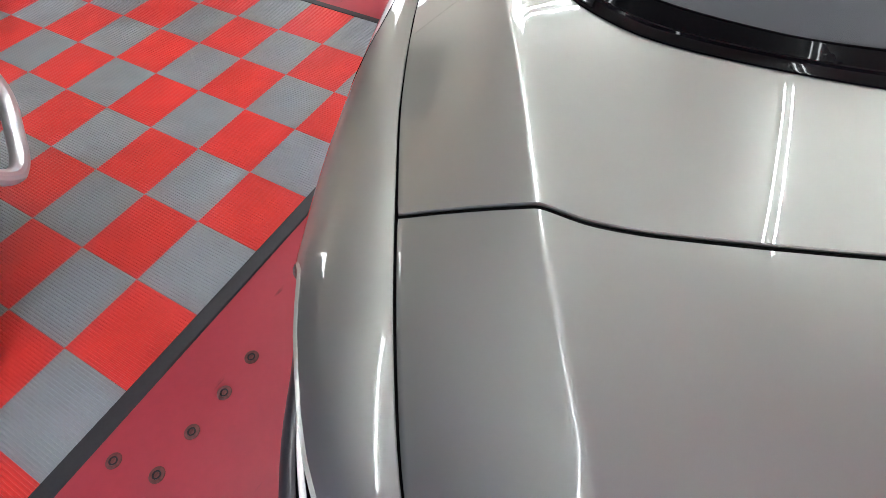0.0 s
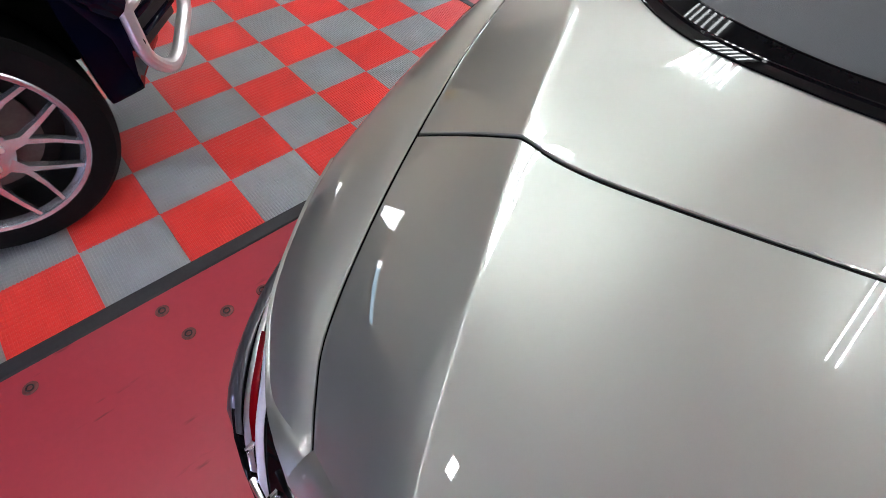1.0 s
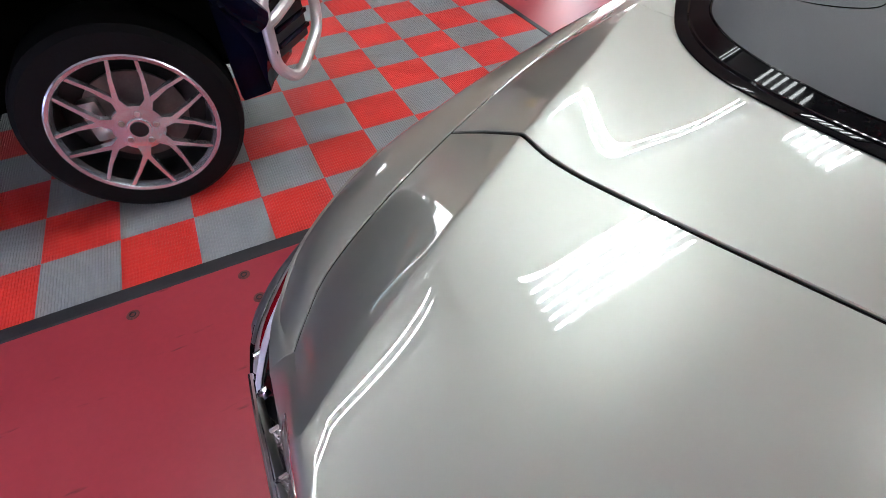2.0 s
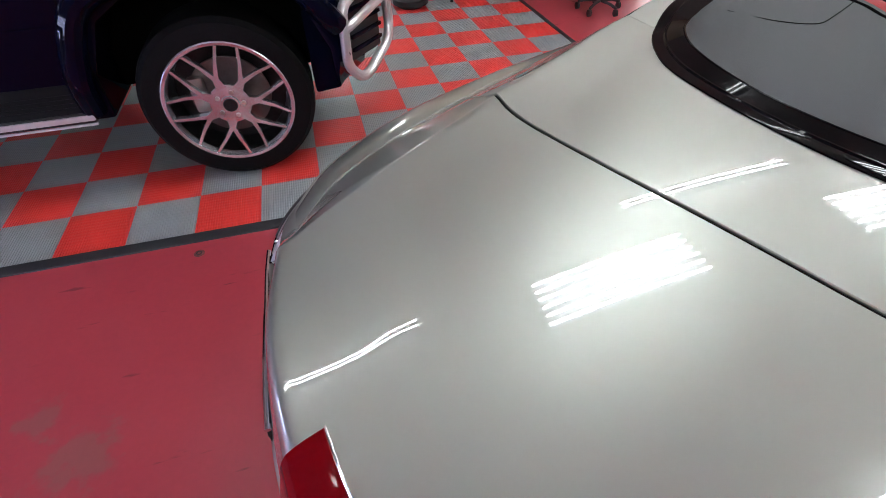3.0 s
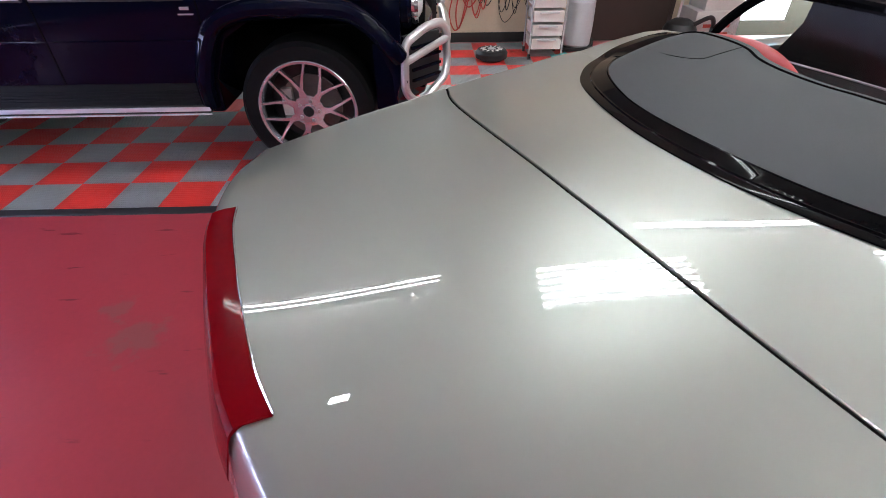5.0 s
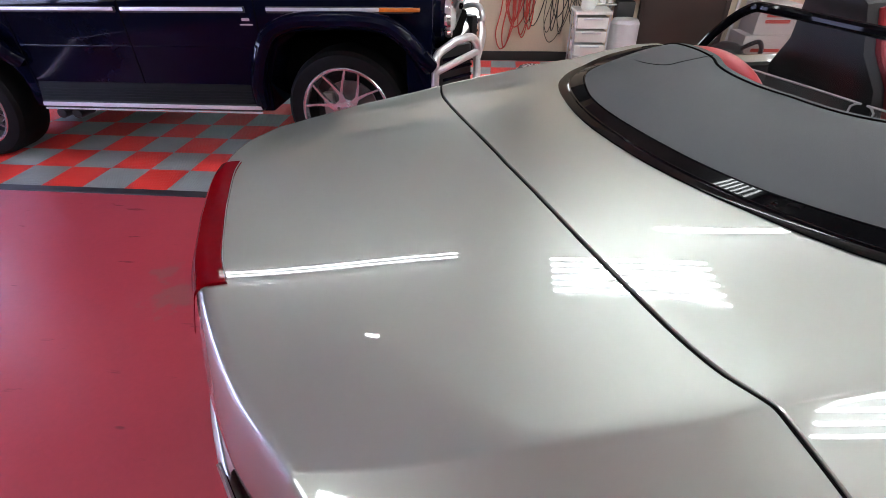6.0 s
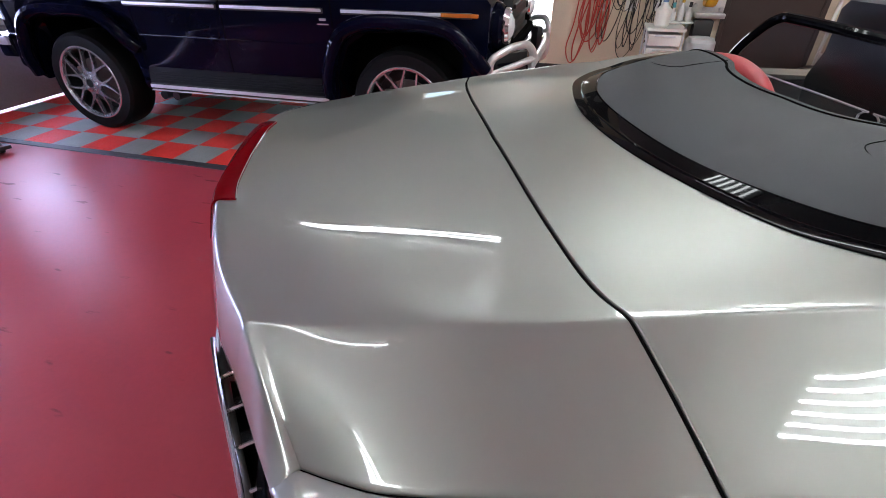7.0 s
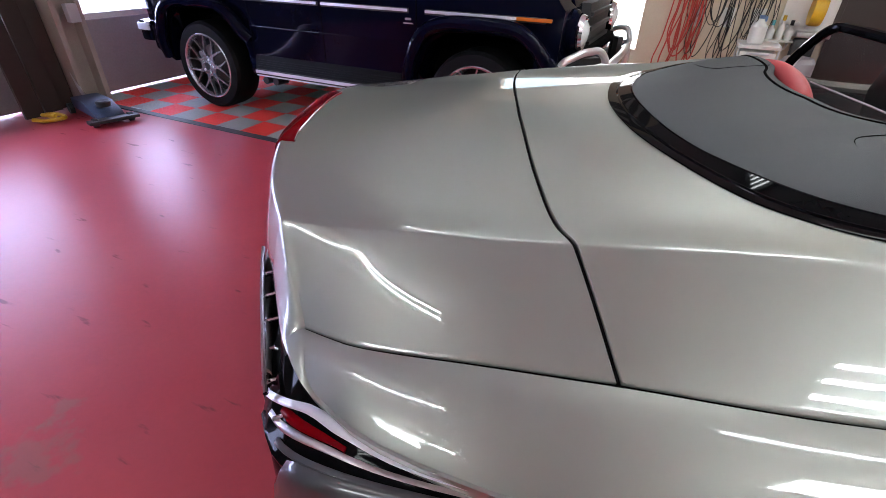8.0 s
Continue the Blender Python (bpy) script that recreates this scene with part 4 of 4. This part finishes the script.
    part("bright_edge", box((1.62, 0.014, 0.026), (0.02, sgn * (HALF + 0.052), 0.428), 0.005), SILL, sill, "satin metal edge")
    part("bright_edge", box((1.62, 0.010, 0.010), (0.02, sgn * (HALF + 0.05), 0.395), 0.003), SILL, sill, "satin metal edge")
    for k in (0, 1):
        part("exhaust_tip", lathe([(0.034, 0), (0.04, 0.14), (0.034, 0.14), (0.03, 0.02)], "y", 20, (-0.72 + 0.12 * k, sgn * (HALF - 0.10) if sgn > 0 else -HALF - 0.02, 0.345)), DARKALLOY, suv)
    # headlamp
    part("headlamp_housing", lathe([(0.16, -0.02), (0.15, 0.03), (0.13, 0.05), (0.12, 0.03)], "x", 32, (2.02, sgn * 0.64, 0.94), caps=False), NAVY, suv)
    hl = part("headlamp", lathe([(0.115, 0), (0.124, 0.07), (0.112, 0.092), (0.10, 0.06)], "x", 32, (2.02, sgn * 0.64, 0.94), caps=False), CHROME, suv, "round headlamp with a chrome ring")
    part("lens", lathe([(0.104, 0.05), (0.085, 0.092), (0.05, 0.115), (0.0001, 0.122)], "x", 32, (2.02, sgn * 0.64, 0.94)), LAMPGLASS, hl)
    part("indicator_pod", box((0.2, 0.09, 0.05), (1.86, sgn * 0.78, 1.2), 0.018), AMBER, suv)
    # brush guard
    loop = rounded([(2.03, sgn * 0.905, 0.77), (2.02, sgn * 0.915, 0.49), (2.085, sgn * 0.875, 0.41), (2.14, sgn * 0.82, 0.415), (2.27, sgn * 0.665, 0.51), (2.29, sgn * 0.635, 0.60), (2.28, sgn * 0.63, 0.70), (2.29, sgn * 0.62, 0.77), (2.25, sgn * 0.68, 0.845), (2.15, sgn * 0.79, 0.835)], 0.05)
    guard = part("brush_guard", tube(loop, 0.026, 12, 2, True), GUARD, suv, "satin steel tube brush guard")
    part("cross_tube", tube([(2.03, sgn * 0.91, 0.665), (2.09, sgn * 0.875, 0.69), (2.29, sgn * 0.625, 0.74)], 0.023, 10, 6), GUARD, guard)
    for z in (0.56, 0.72):
        part("guard_bolt", lathe([(0.014, 0.0), (0.014, 0.012), (0.0001, 0.014)], "y", 10, (2.025, sgn * 0.935, z)), DARKALLOY, guard)
    part("corner_grille", prism([(2.04, sgn * 0.80), (2.24, sgn * 0.58), (2.20, sgn * 0.52), (1.98, sgn * 0.76)], 0.46, 0.78, 0.01, "z"), PLASTIC, guard)
    for k in range(4):
        part("grille_slat", box((0.016, 0.26, 0.018), (2.155, sgn * 0.70, 0.52 + 0.065 * k), 0.004, Matrix.Rotation(sgn * radians(43), 4, "Z")), NAVY, guard)
part("front_bumper", prism([(1.84, -0.93), (1.97, -0.90), (2.0, -0.82), (2.14, -0.58), (2.20, 0), (2.14, 0.58), (2.0, 0.82), (1.97, 0.90), (1.84, 0.93)], 0.38, 0.78, 0.02, "z"), NAVY, suv)
part("guard_bar", tube([(2.28, -0.62, 0.70), (2.30, 0, 0.71), (2.28, 0.62, 0.70)], 0.030, 12, 6), GUARD, suv)
grille = part("grille", box((0.10, 0.84, 0.36), (2.04, 0, 0.94), 0.03), PLASTIC, suv)
for k in range(3):
    part("grille_bar", box((0.03, 0.80, 0.03), (2.095, 0, 0.84 + 0.1 * k), 0.008), DARKALLOY, grille)
for sgn in (-1, 1):
    part("bumper_tip", box((0.16, 0.03, 0.07), (-2.30, sgn * 0.935, 0.70), 0.012), SILL, suv, "bright metal bumper end cap")
part("rear_bumper", box((0.2, 1.86, 0.2), (-2.28, 0, 0.66), 0.04), NAVY, suv)
part("rear_bumper_chrome", tube([(-2.36, 0.8, 0.74), (-2.38, 0, 0.74), (-2.36, -0.8, 0.74), (-2.15, -0.95, 0.74)], 0.02, 10, 6), CHROME, suv)
part("spare_wheel", lathe([(0.05, 0), (0.36, 0.0), (0.38, 0.05), (0.38, 0.2), (0.3, 0.24), (0.0001, 0.25)], "x", 40, (-2.46, 0, 1.1)), NAVY, suv)
part("bonnet", prism([(0.98, 1.2), (1.0, 1.235), (1.88, 1.20), (2.0, 1.15), (2.02, 1.10)], -0.62, 0.62, 0.01), NAVY, suv)

# ---- wall banner ----
# out of view: added for the dark, pale-marked rectangle mirrored in the deck
BANNER = mat("charcoal_vinyl", (0.075, 0.075, 0.072), 0.6, var=0.15, scale=3)
BANNERINK = mat("pale_vinyl_ink", (0.34, 0.34, 0.32), 0.6, var=0.15, scale=5)
banner = thing("wall_banner", "charcoal vinyl banner with pale printed shapes on the wall", "banner", at=(-0.95, NORTH - 0.008, 2.74))
part("sheet", box((2.8, 0.006, 0.72), (0, 0, 0), 0.002), BANNER, banner)
for x, z, w, h in ((-0.75, 0.08, 0.8, 0.12), (-0.55, -0.10, 0.95, 0.09), (0.45, 0.10, 0.5, 0.1), (0.5, -0.13, 0.42, 0.08)):
    part("print_bar", box((w, 0.004, h), (x, -0.004, z), 0.0015), BANNERINK, banner, "pale printed bar")
for x in (-0.15, 0.95):
    part("print_ring", lathe([(0.10, -0.0065), (0.10, -0.004), (0.17, -0.004), (0.17, -0.0065), (0.10, -0.0065)], "y", 32, (x, 0, 0.0), caps=False), BANNERINK, banner, "pale printed ring")

# ---- loose things ----
for x, y in ((-0.737, -0.269), (-0.6, -0.269), (-0.463, -0.271), (-0.33, -0.266), (-1.19, -0.135), (-0.772, -0.126)):
    a = thing("floor_anchor", "rusty metal anchor sleeve set in the red floor", "anchor", "anchors in the floor", (x, y, -0.014))
    part("stain", lathe([(0.024, 0.0), (0.022, 0.0018), (0.012, 0.002)], "z", 18), STAIN, a, "dull worn ring")
    part("sleeve", lathe([(0.013, 0.0), (0.013, 0.004), (0.009, 0.004), (0.008, 0.001), (0.0001, 0.001)], "z", 14), DARKALLOY, a)

stool = thing("creeper_wheel", "black round rolling seat with pale ring lying on tiles", "stool", at=(0.47, 2.95, 0))
part("pad", lathe([(0.14, 0.02), (0.17, 0.03), (0.175, 0.08), (0.15, 0.11), (0.10, 0.115), (0.0001, 0.115)], "z", 32), PLASTIC, stool)
for k in range(12):
    a = 2 * math.pi * k / 12
    part("pale_bar", box((0.05, 0.018, 0.006), (0.095 * math.cos(a), 0.095 * math.sin(a), 0.117), 0.002, Matrix.Rotation(a, 4, "Z")), WHITEPL, stool)
part("inner_disc", lathe([(0.045, 0.112), (0.043, 0.119), (0.0001, 0.12)], "z", 20), PALEPL, stool)
part("base", lathe([(0.12, 0.0), (0.14, 0.02), (0.0001, 0.03)], "z", 24), PLASTIC, stool)

cart = thing("drawer_cart", "white plastic drawer cart on castors", "cart", at=(1.05, 3.1, 0))
for k in range(4):
    d = part("drawer", box((0.32, 0.36, 0.11), (0, 0, 0.16 + k * 0.135), 0.012), WHITEPL, cart)
    part("lip", box((0.2, 0.03, 0.016), (0, -0.19, 0.20 + k * 0.135), 0.006), PALEPL, d)
for sx in (-1, 1):
    for sy in (-1, 1):
        part("upright", tube([(0.175 * sx, 0.17 * sy, 0.06), (0.175 * sx, 0.17 * sy, 0.69)], 0.009, 8, 2), PALEPL, cart)
        part("castor", lathe([(0.001, -0.012), (0.028, -0.012), (0.028, 0.012), (0.001, 0.012)], "x", 16, (0.175 * sx, 0.17 * sy, 0.028)), PLASTIC, cart)
part("top_tray", box((0.38, 0.4, 0.03), (0, 0, 0.665), 0.008), WHITEPL, cart)

bottle = thing("spray_bottle", "white plastic jug with a blue cap", "bottle", at=(1.0, 3.05, 0.68))
part("jug", lathe([(0.06, 0.0), (0.075, 0.02), (0.075, 0.16), (0.03, 0.21), (0.025, 0.23), (0.0001, 0.23)], "z", 20), WHITEPL, bottle)
part("cap", lathe([(0.027, 0.23), (0.027, 0.26), (0.0001, 0.262)], "z", 16), BLUE, bottle, "blue cap")

barrel = thing("barrel", "pale plastic barrel standing on a wheeled dolly", "barrel", at=(1.46, 3.25, 0))
part("drum", lathe([(0.14, 0.07), (0.155, 0.09), (0.16, 0.3), (0.155, 0.52), (0.13, 0.56), (0.0001, 0.57)], "z", 32), PALEPL, barrel)
part("dolly", box((0.36, 0.3, 0.04), (0, 0, 0.05), 0.01), PLASTIC, barrel)
for sx in (-1, 1):
    part("dolly_wheel", lathe([(0.001, -0.02), (0.06, -0.02), (0.06, 0.02), (0.001, 0.02)], "x", 20, (0.19 * sx, 0.08, 0.06)), PLASTIC, barrel)
shelf = thing("wall_shelf", "small white shelf fixed to the cream wall", "shelf", at=(1.22, NORTH - 0.09, 0.66))
part("board", box((0.36, 0.18, 0.018), (0, 0, 0), 0.003), WHITEPL, shelf)
for sx in (-0.14, 0.14):
    part("bracket", prism([(0.085, -0.009), (0.085, -0.10), (0.07, -0.10), (-0.06, -0.009)], sx - 0.008, sx + 0.008, 0.0, "x"), STEEL, shelf)
for k, (x, h, cap, what) in enumerate(((-0.13, 0.17, BLUE, "blue"), (-0.05, 0.14, TEAL, "teal"), (0.04, 0.19, YELLOW, "yellow"), (0.12, 0.15, PLASTIC, "black"))):
    b = thing("detailing_bottle", "white detailing bottle with a " + what + " cap on a shelf", "bottle", "bottles on the wall shelf", (1.22 + x, NORTH - 0.09 - 0.02 * (k % 2), 0.669))
    part("flask", lathe([(0.03, 0.0), (0.034, 0.01), (0.034, h * 0.65), (0.014, h * 0.85), (0.013, h), (0.0001, h)], "z", 18), WHITEPL, b)
    part("cap", lathe([(0.017, h - 0.004), (0.017, h + 0.045), (0.0001, h + 0.047)], "z", 14), cap, b, what + " cap")
cloth = thing("cloth", "crumpled teal microfibre cloth on the tiles", "cloth", at=(1.26, 2.95, 0))
bm = bmesh.new()
bmesh.ops.create_grid(bm, x_segments=16, y_segments=12, size=0.5, matrix=Matrix.Diagonal((0.26, 0.16, 1, 1)))
for v in bm.verts:
    v.co.z = 0.012 + 0.055 * abs(noise.noise(v.co * 14)) + 0.03 * max(0, 1 - v.co.length * 8)
part("fabric", bm, TEAL, cloth)

panel_board = thing("hose_station", "white wall-mounted hose station with a yellow reel", "wall station", at=(1.5, NORTH - 0.02, 0))
part("backboard", box((0.5, 0.03, 0.55), (-0.02, -0.005, 0.98), 0.006), WHITEPL, panel_board)
part("bracket", box((0.3, 0.16, 0.05), (0.05, -0.1, 0.74), 0.01), STEEL, panel_board)
part("reel", lathe([(0.05, -0.06), (0.14, -0.055), (0.15, -0.03), (0.15, 0.03), (0.14, 0.055), (0.05, 0.06)], "x", 32, (0.0, -0.2, 0.98)), YELLOW, panel_board, "coiled yellow hose")
for k in range(5):
    x = -0.2 + 0.09 * k
    part("fitting", lathe([(0.02, -0.09), (0.022, -0.05), (0.015, -0.02), (0.015, 0.0)], "y", 12, (x, 0.0, 0.80 + 0.03 * (k % 2))), STEEL, panel_board)
part("pump", box((0.2, 0.18, 0.2), (0.0, -0.13, 0.6), 0.03), PLASTIC, panel_board)
for k in range(3):
    plate = thing("socket_plate", "white socket plate on the cream wall", "socket", "socket plates on the wall", (0.42 + 0.3 * k, NORTH - 0.006, 0.83 + 0.01 * k))
    part("plate", box((0.13, 0.012, 0.2), (0, 0, 0), 0.004), WHITEPL, plate)
    for z in (-0.045, 0.045):
        part("outlet", box((0.05, 0.008, 0.05), (0, -0.008, z), 0.004), PALEPL, plate)
rng = random.Random(4)
for k in range(30):
    red = k % 3 == 0
    x = 0.14 + rng.uniform(0, 0.28) if red else 0.36 + rng.uniform(0, 0.75)
    low = rng.uniform(0.12, 0.5) if red else rng.uniform(0.22, 0.8)
    y = NORTH - 0.02 - 0.009 * (k % 7) - rng.uniform(0, 0.01)
    sway, lean = rng.uniform(0.04, 0.16), rng.uniform(-0.06, 0.06)
    cable = thing("cable", "red hose hanging on the wall" if red else "black cable looped on the wall", "cable", "cables hanging on the wall", (x, y, 0))
    pts = [(0, 0, 1.35 - rng.uniform(0, 0.15)), (lean * 0.4 - sway * 0.3, 0, low + 0.5), (lean - sway * 0.6, 0.004, low + 0.18), (lean * 1.2, 0, low), (lean + sway * 0.7, -0.004, low + 0.12), (lean * 0.3 + sway, 0, low + 0.46), (sway * 0.4, 0, 1.35)]
    part("loop", tube(pts, rng.uniform(0.006, 0.009) if red else rng.uniform(0.0035, 0.006), 7, 7), REDRUB if red else BLKRUB, cable)

# west end: post, jack, leaning boards
post = thing("lift_post", "cream painted steel lift post with brown boards", "lift post", at=(-5.03, -0.07, 0))
part("column", prism([(-0.10, -0.14), (-0.10, 0.14), (0.10, 0.14), (0.10, 0.09), (-0.02, 0.09), (-0.02, -0.09), (0.10, -0.09), (0.10, -0.14)], 0.012, HIGH - 0.4, 0.006, "z"), POST, post)
part("foot_plate", box((0.30, 0.32, 0.03), (0, 0, 0.002), 0.004), POST, post)
part("switch_box", box((0.07, 0.1, 0.16), (0.13, 0.02, 0.85), 0.01), PALEPL, post)
boards = [(-4.96, -0.66, 3), (-5.04, -0.46, 4), (-5.06, -0.30, 2)]
for x, y, lean in boards:
    b = thing("leaning_board", "dark brown board leaning against the door", "board", "boards leaning on the door", (x, y, -0.01), 90)
    part("board", box((0.16, 0.04, 2.3), (0, 0.08, 1.16), 0.006, Matrix.Rotation(radians(-lean), 4, "X")), BROWN, b)
jack = thing("floor_jack", "blue trolley jack with black wheels on the floor", "jack", at=(-4.58, -0.30, -0.015), turn=-14)
part("frame", prism([(-0.34, 0.05), (-0.30, 0.15), (0.05, 0.16), (0.3, 0.09), (0.34, 0.05)], -0.12, 0.12, 0.012), JACKBLUE, jack)
part("saddle", lathe([(0.06, 0.14), (0.065, 0.18), (0.05, 0.19), (0.0001, 0.185)], "z", 20, (0.22, 0, 0)), PLASTIC, jack)
part("front_bar", box((0.10, 0.42, 0.03), (0.38, 0, 0.05), 0.008), PLASTIC, jack)
for sx, r in ((-0.28, 0.05), (0.36, 0.04)):
    for sy in (-0.15, 0.15):
        part("roller", lathe([(0.001, -0.02), (r, -0.02), (r, 0.02), (0.001, 0.02)], "y", 20, (sx, sy, r)), PLASTIC, jack)
part("handle", tube([(-0.3, 0, 0.14), (-0.42, 0, 0.3), (-0.62, 0, 0.95)], 0.016, 10, 4), STEEL, jack)
yel = thing("yellow_strap", "yellow strap bundle lying on the red floor", "strap", at=(-4.80, -0.62, -0.015))
part("strap", tube([(-0.1, -0.1, 0.02), (0.06, -0.06, 0.03), (0.08, 0.08, 0.025), (-0.06, 0.1, 0.03), (-0.08, -0.02, 0.05), (0.05, 0.02, 0.05)], 0.018, 8, 6), YELLOW, yel)

# things by the bright north opening
for x, y, z, sx, sy, sz in ((3.0, 3.4, 0.0, 0.5, 0.4, 0.42), (3.05, 3.42, 0.42, 0.42, 0.36, 0.3)):
    c = thing("cardboard_box", "pale cardboard box with red print", "box", "boxes by the wall", (x, y, z - 0.015 if z == 0 else z - 0.015))
    part("carton", box((sx, sy, sz), (0, 0, sz / 2), 0.006), CARD, c)
    for k in range(2):
        part("print_bar", box((sx * 0.6, 0.003, 0.035), (0, -sy / 2 - 0.001, sz * (0.45 + 0.2 * k))), REDRUB, c, "red printed bar")
for k, x in enumerate((2.74, 2.84, 2.95)):
    pole = thing("pole", "pale metal pole leaning on the wall", "pole", "poles leaning on the wall", (x, 3.62, -0.015))
    part("shaft", tube([(0, 0, 0.0), (0.05, 0.04, 1.0), (0.10, 0.08, 2.0)], 0.018, 10, 2), (WHITEPL, PALEPL, BLKRUB)[k], pole)
vac = thing("shop_vacuum", "black shop vacuum with a ribbed hose", "vacuum", at=(2.62, 3.25, -0.015))
part("tank", lathe([(0.14, 0.05), (0.17, 0.07), (0.18, 0.24), (0.15, 0.30), (0.08, 0.34), (0.0001, 0.345)], "z", 28), PLASTIC, vac)
part("hose", tube([(0.1, -0.1, 0.3), (0.24, -0.16, 0.38), (0.34, -0.05, 0.22), (0.28, 0.1, 0.05), (0.05, 0.16, 0.04)], 0.024, 10, 8), PLASTIC, vac)
for a in (0.5, 2.6, 4.6):
    part("castor", lathe([(0.001, -0.012), (0.025, -0.012), (0.025, 0.012), (0.001, 0.012)], "x", 14, (0.15 * math.cos(a), 0.15 * math.sin(a), 0.025)), PLASTIC, vac)
roll_stool = thing("rolling_stool", "low black rolling stool on castors on red floor", "stool", at=(2.13, 2.3, -0.015))
part("seat_pad", lathe([(0.15, 0.30), (0.18, 0.31), (0.18, 0.35), (0.15, 0.37), (0.0001, 0.372)], "z", 28), PLASTIC, roll_stool)
part("stem", tube([(0, 0, 0.08), (0, 0, 0.31)], 0.02, 10, 2), STEEL, roll_stool)
for k in range(5):
    a = 2 * math.pi * k / 5
    c, d = math.cos(a), math.sin(a)
    part("leg", tube([(0, 0, 0.09), (0.12 * c, 0.12 * d, 0.085), (0.2 * c, 0.2 * d, 0.065)], 0.013, 8, 3), PLASTIC, roll_stool)
    part("castor", lathe([(0.001, -0.012), (0.03, -0.012), (0.03, 0.012), (0.001, 0.012)], "x", 14, (0.2 * c, 0.2 * d, 0.03)), PLASTIC, roll_stool)

# ---- checkered tiles ----
I0, I1, J1 = -17, 5, 12
tiles = thing("tiled_floor", "interlocking red and grey ribbed plastic floor tiles", "floor tiles")
tiles["kind"] = "structure"
part("under_sheet", box(((I1 - I0) * TILE, J1 * TILE, 0.006), ((I0 + I1) / 2 * TILE, J1 * TILE / 2, -0.0125)), UNDERTILE, tiles)
bm = bmesh.new()
e = TILE / 2 - 0.0005
N_RIB = 26
step = 2 * e / N_RIB
for k in range(N_RIB):
    a = -e + k * step
    prof = [(a, -0.003), (a + step * 0.12, 0.0), (a + step * 0.58, 0.0), (a + step * 0.7, -0.003), (a + step, -0.003)]
    for (p, pz), (q, qz) in zip(prof, prof[1:]):
        bm.faces.new([bm.verts.new(c) for c in ((p, -e, pz), (q, -e, qz), (q, e, qz), (p, e, pz))])
bmesh.ops.remove_doubles(bm, verts=bm.verts, dist=1e-5)
edges = [x for x in bm.edges if x.is_boundary]
ext = bmesh.ops.extrude_edge_only(bm, edges=edges)
for v in ext["geom"]:
    if isinstance(v, bmesh.types.BMVert):
        v.co.z = -0.0095
first = {}
for i in range(I0, I1):
    for j in range(J1):
        red = (i + j) % 2 == 0
        if red not in first:
            ob = finish("tile", bm.copy(), TILERED if red else TILEGREY, tiles, 20)
            first[red] = ob.data
        else:
            ob = new("tile", first[red])
            ob.parent = tiles
        ob.matrix_basis = pose((i + 0.5) * TILE, (j + 0.5) * TILE, 0)
bm.free()
ramp = [(-0.055, -0.0145), (-0.05, -0.008), (-0.006, 0.001), (-0.001, 0.001), (-0.001, -0.0145)]
part("edge_ramp", prism(ramp, I0 * TILE, I1 * TILE + 0.05, 0.0, "x"), EDGING, tiles, "black rubber ramp edging")
part("edge_ramp", prism([(I1 * TILE - a - 0.0, z) for a, z in ramp], 0.0, J1 * TILE, 0.0, "y"), EDGING, tiles, "black rubber ramp edging")
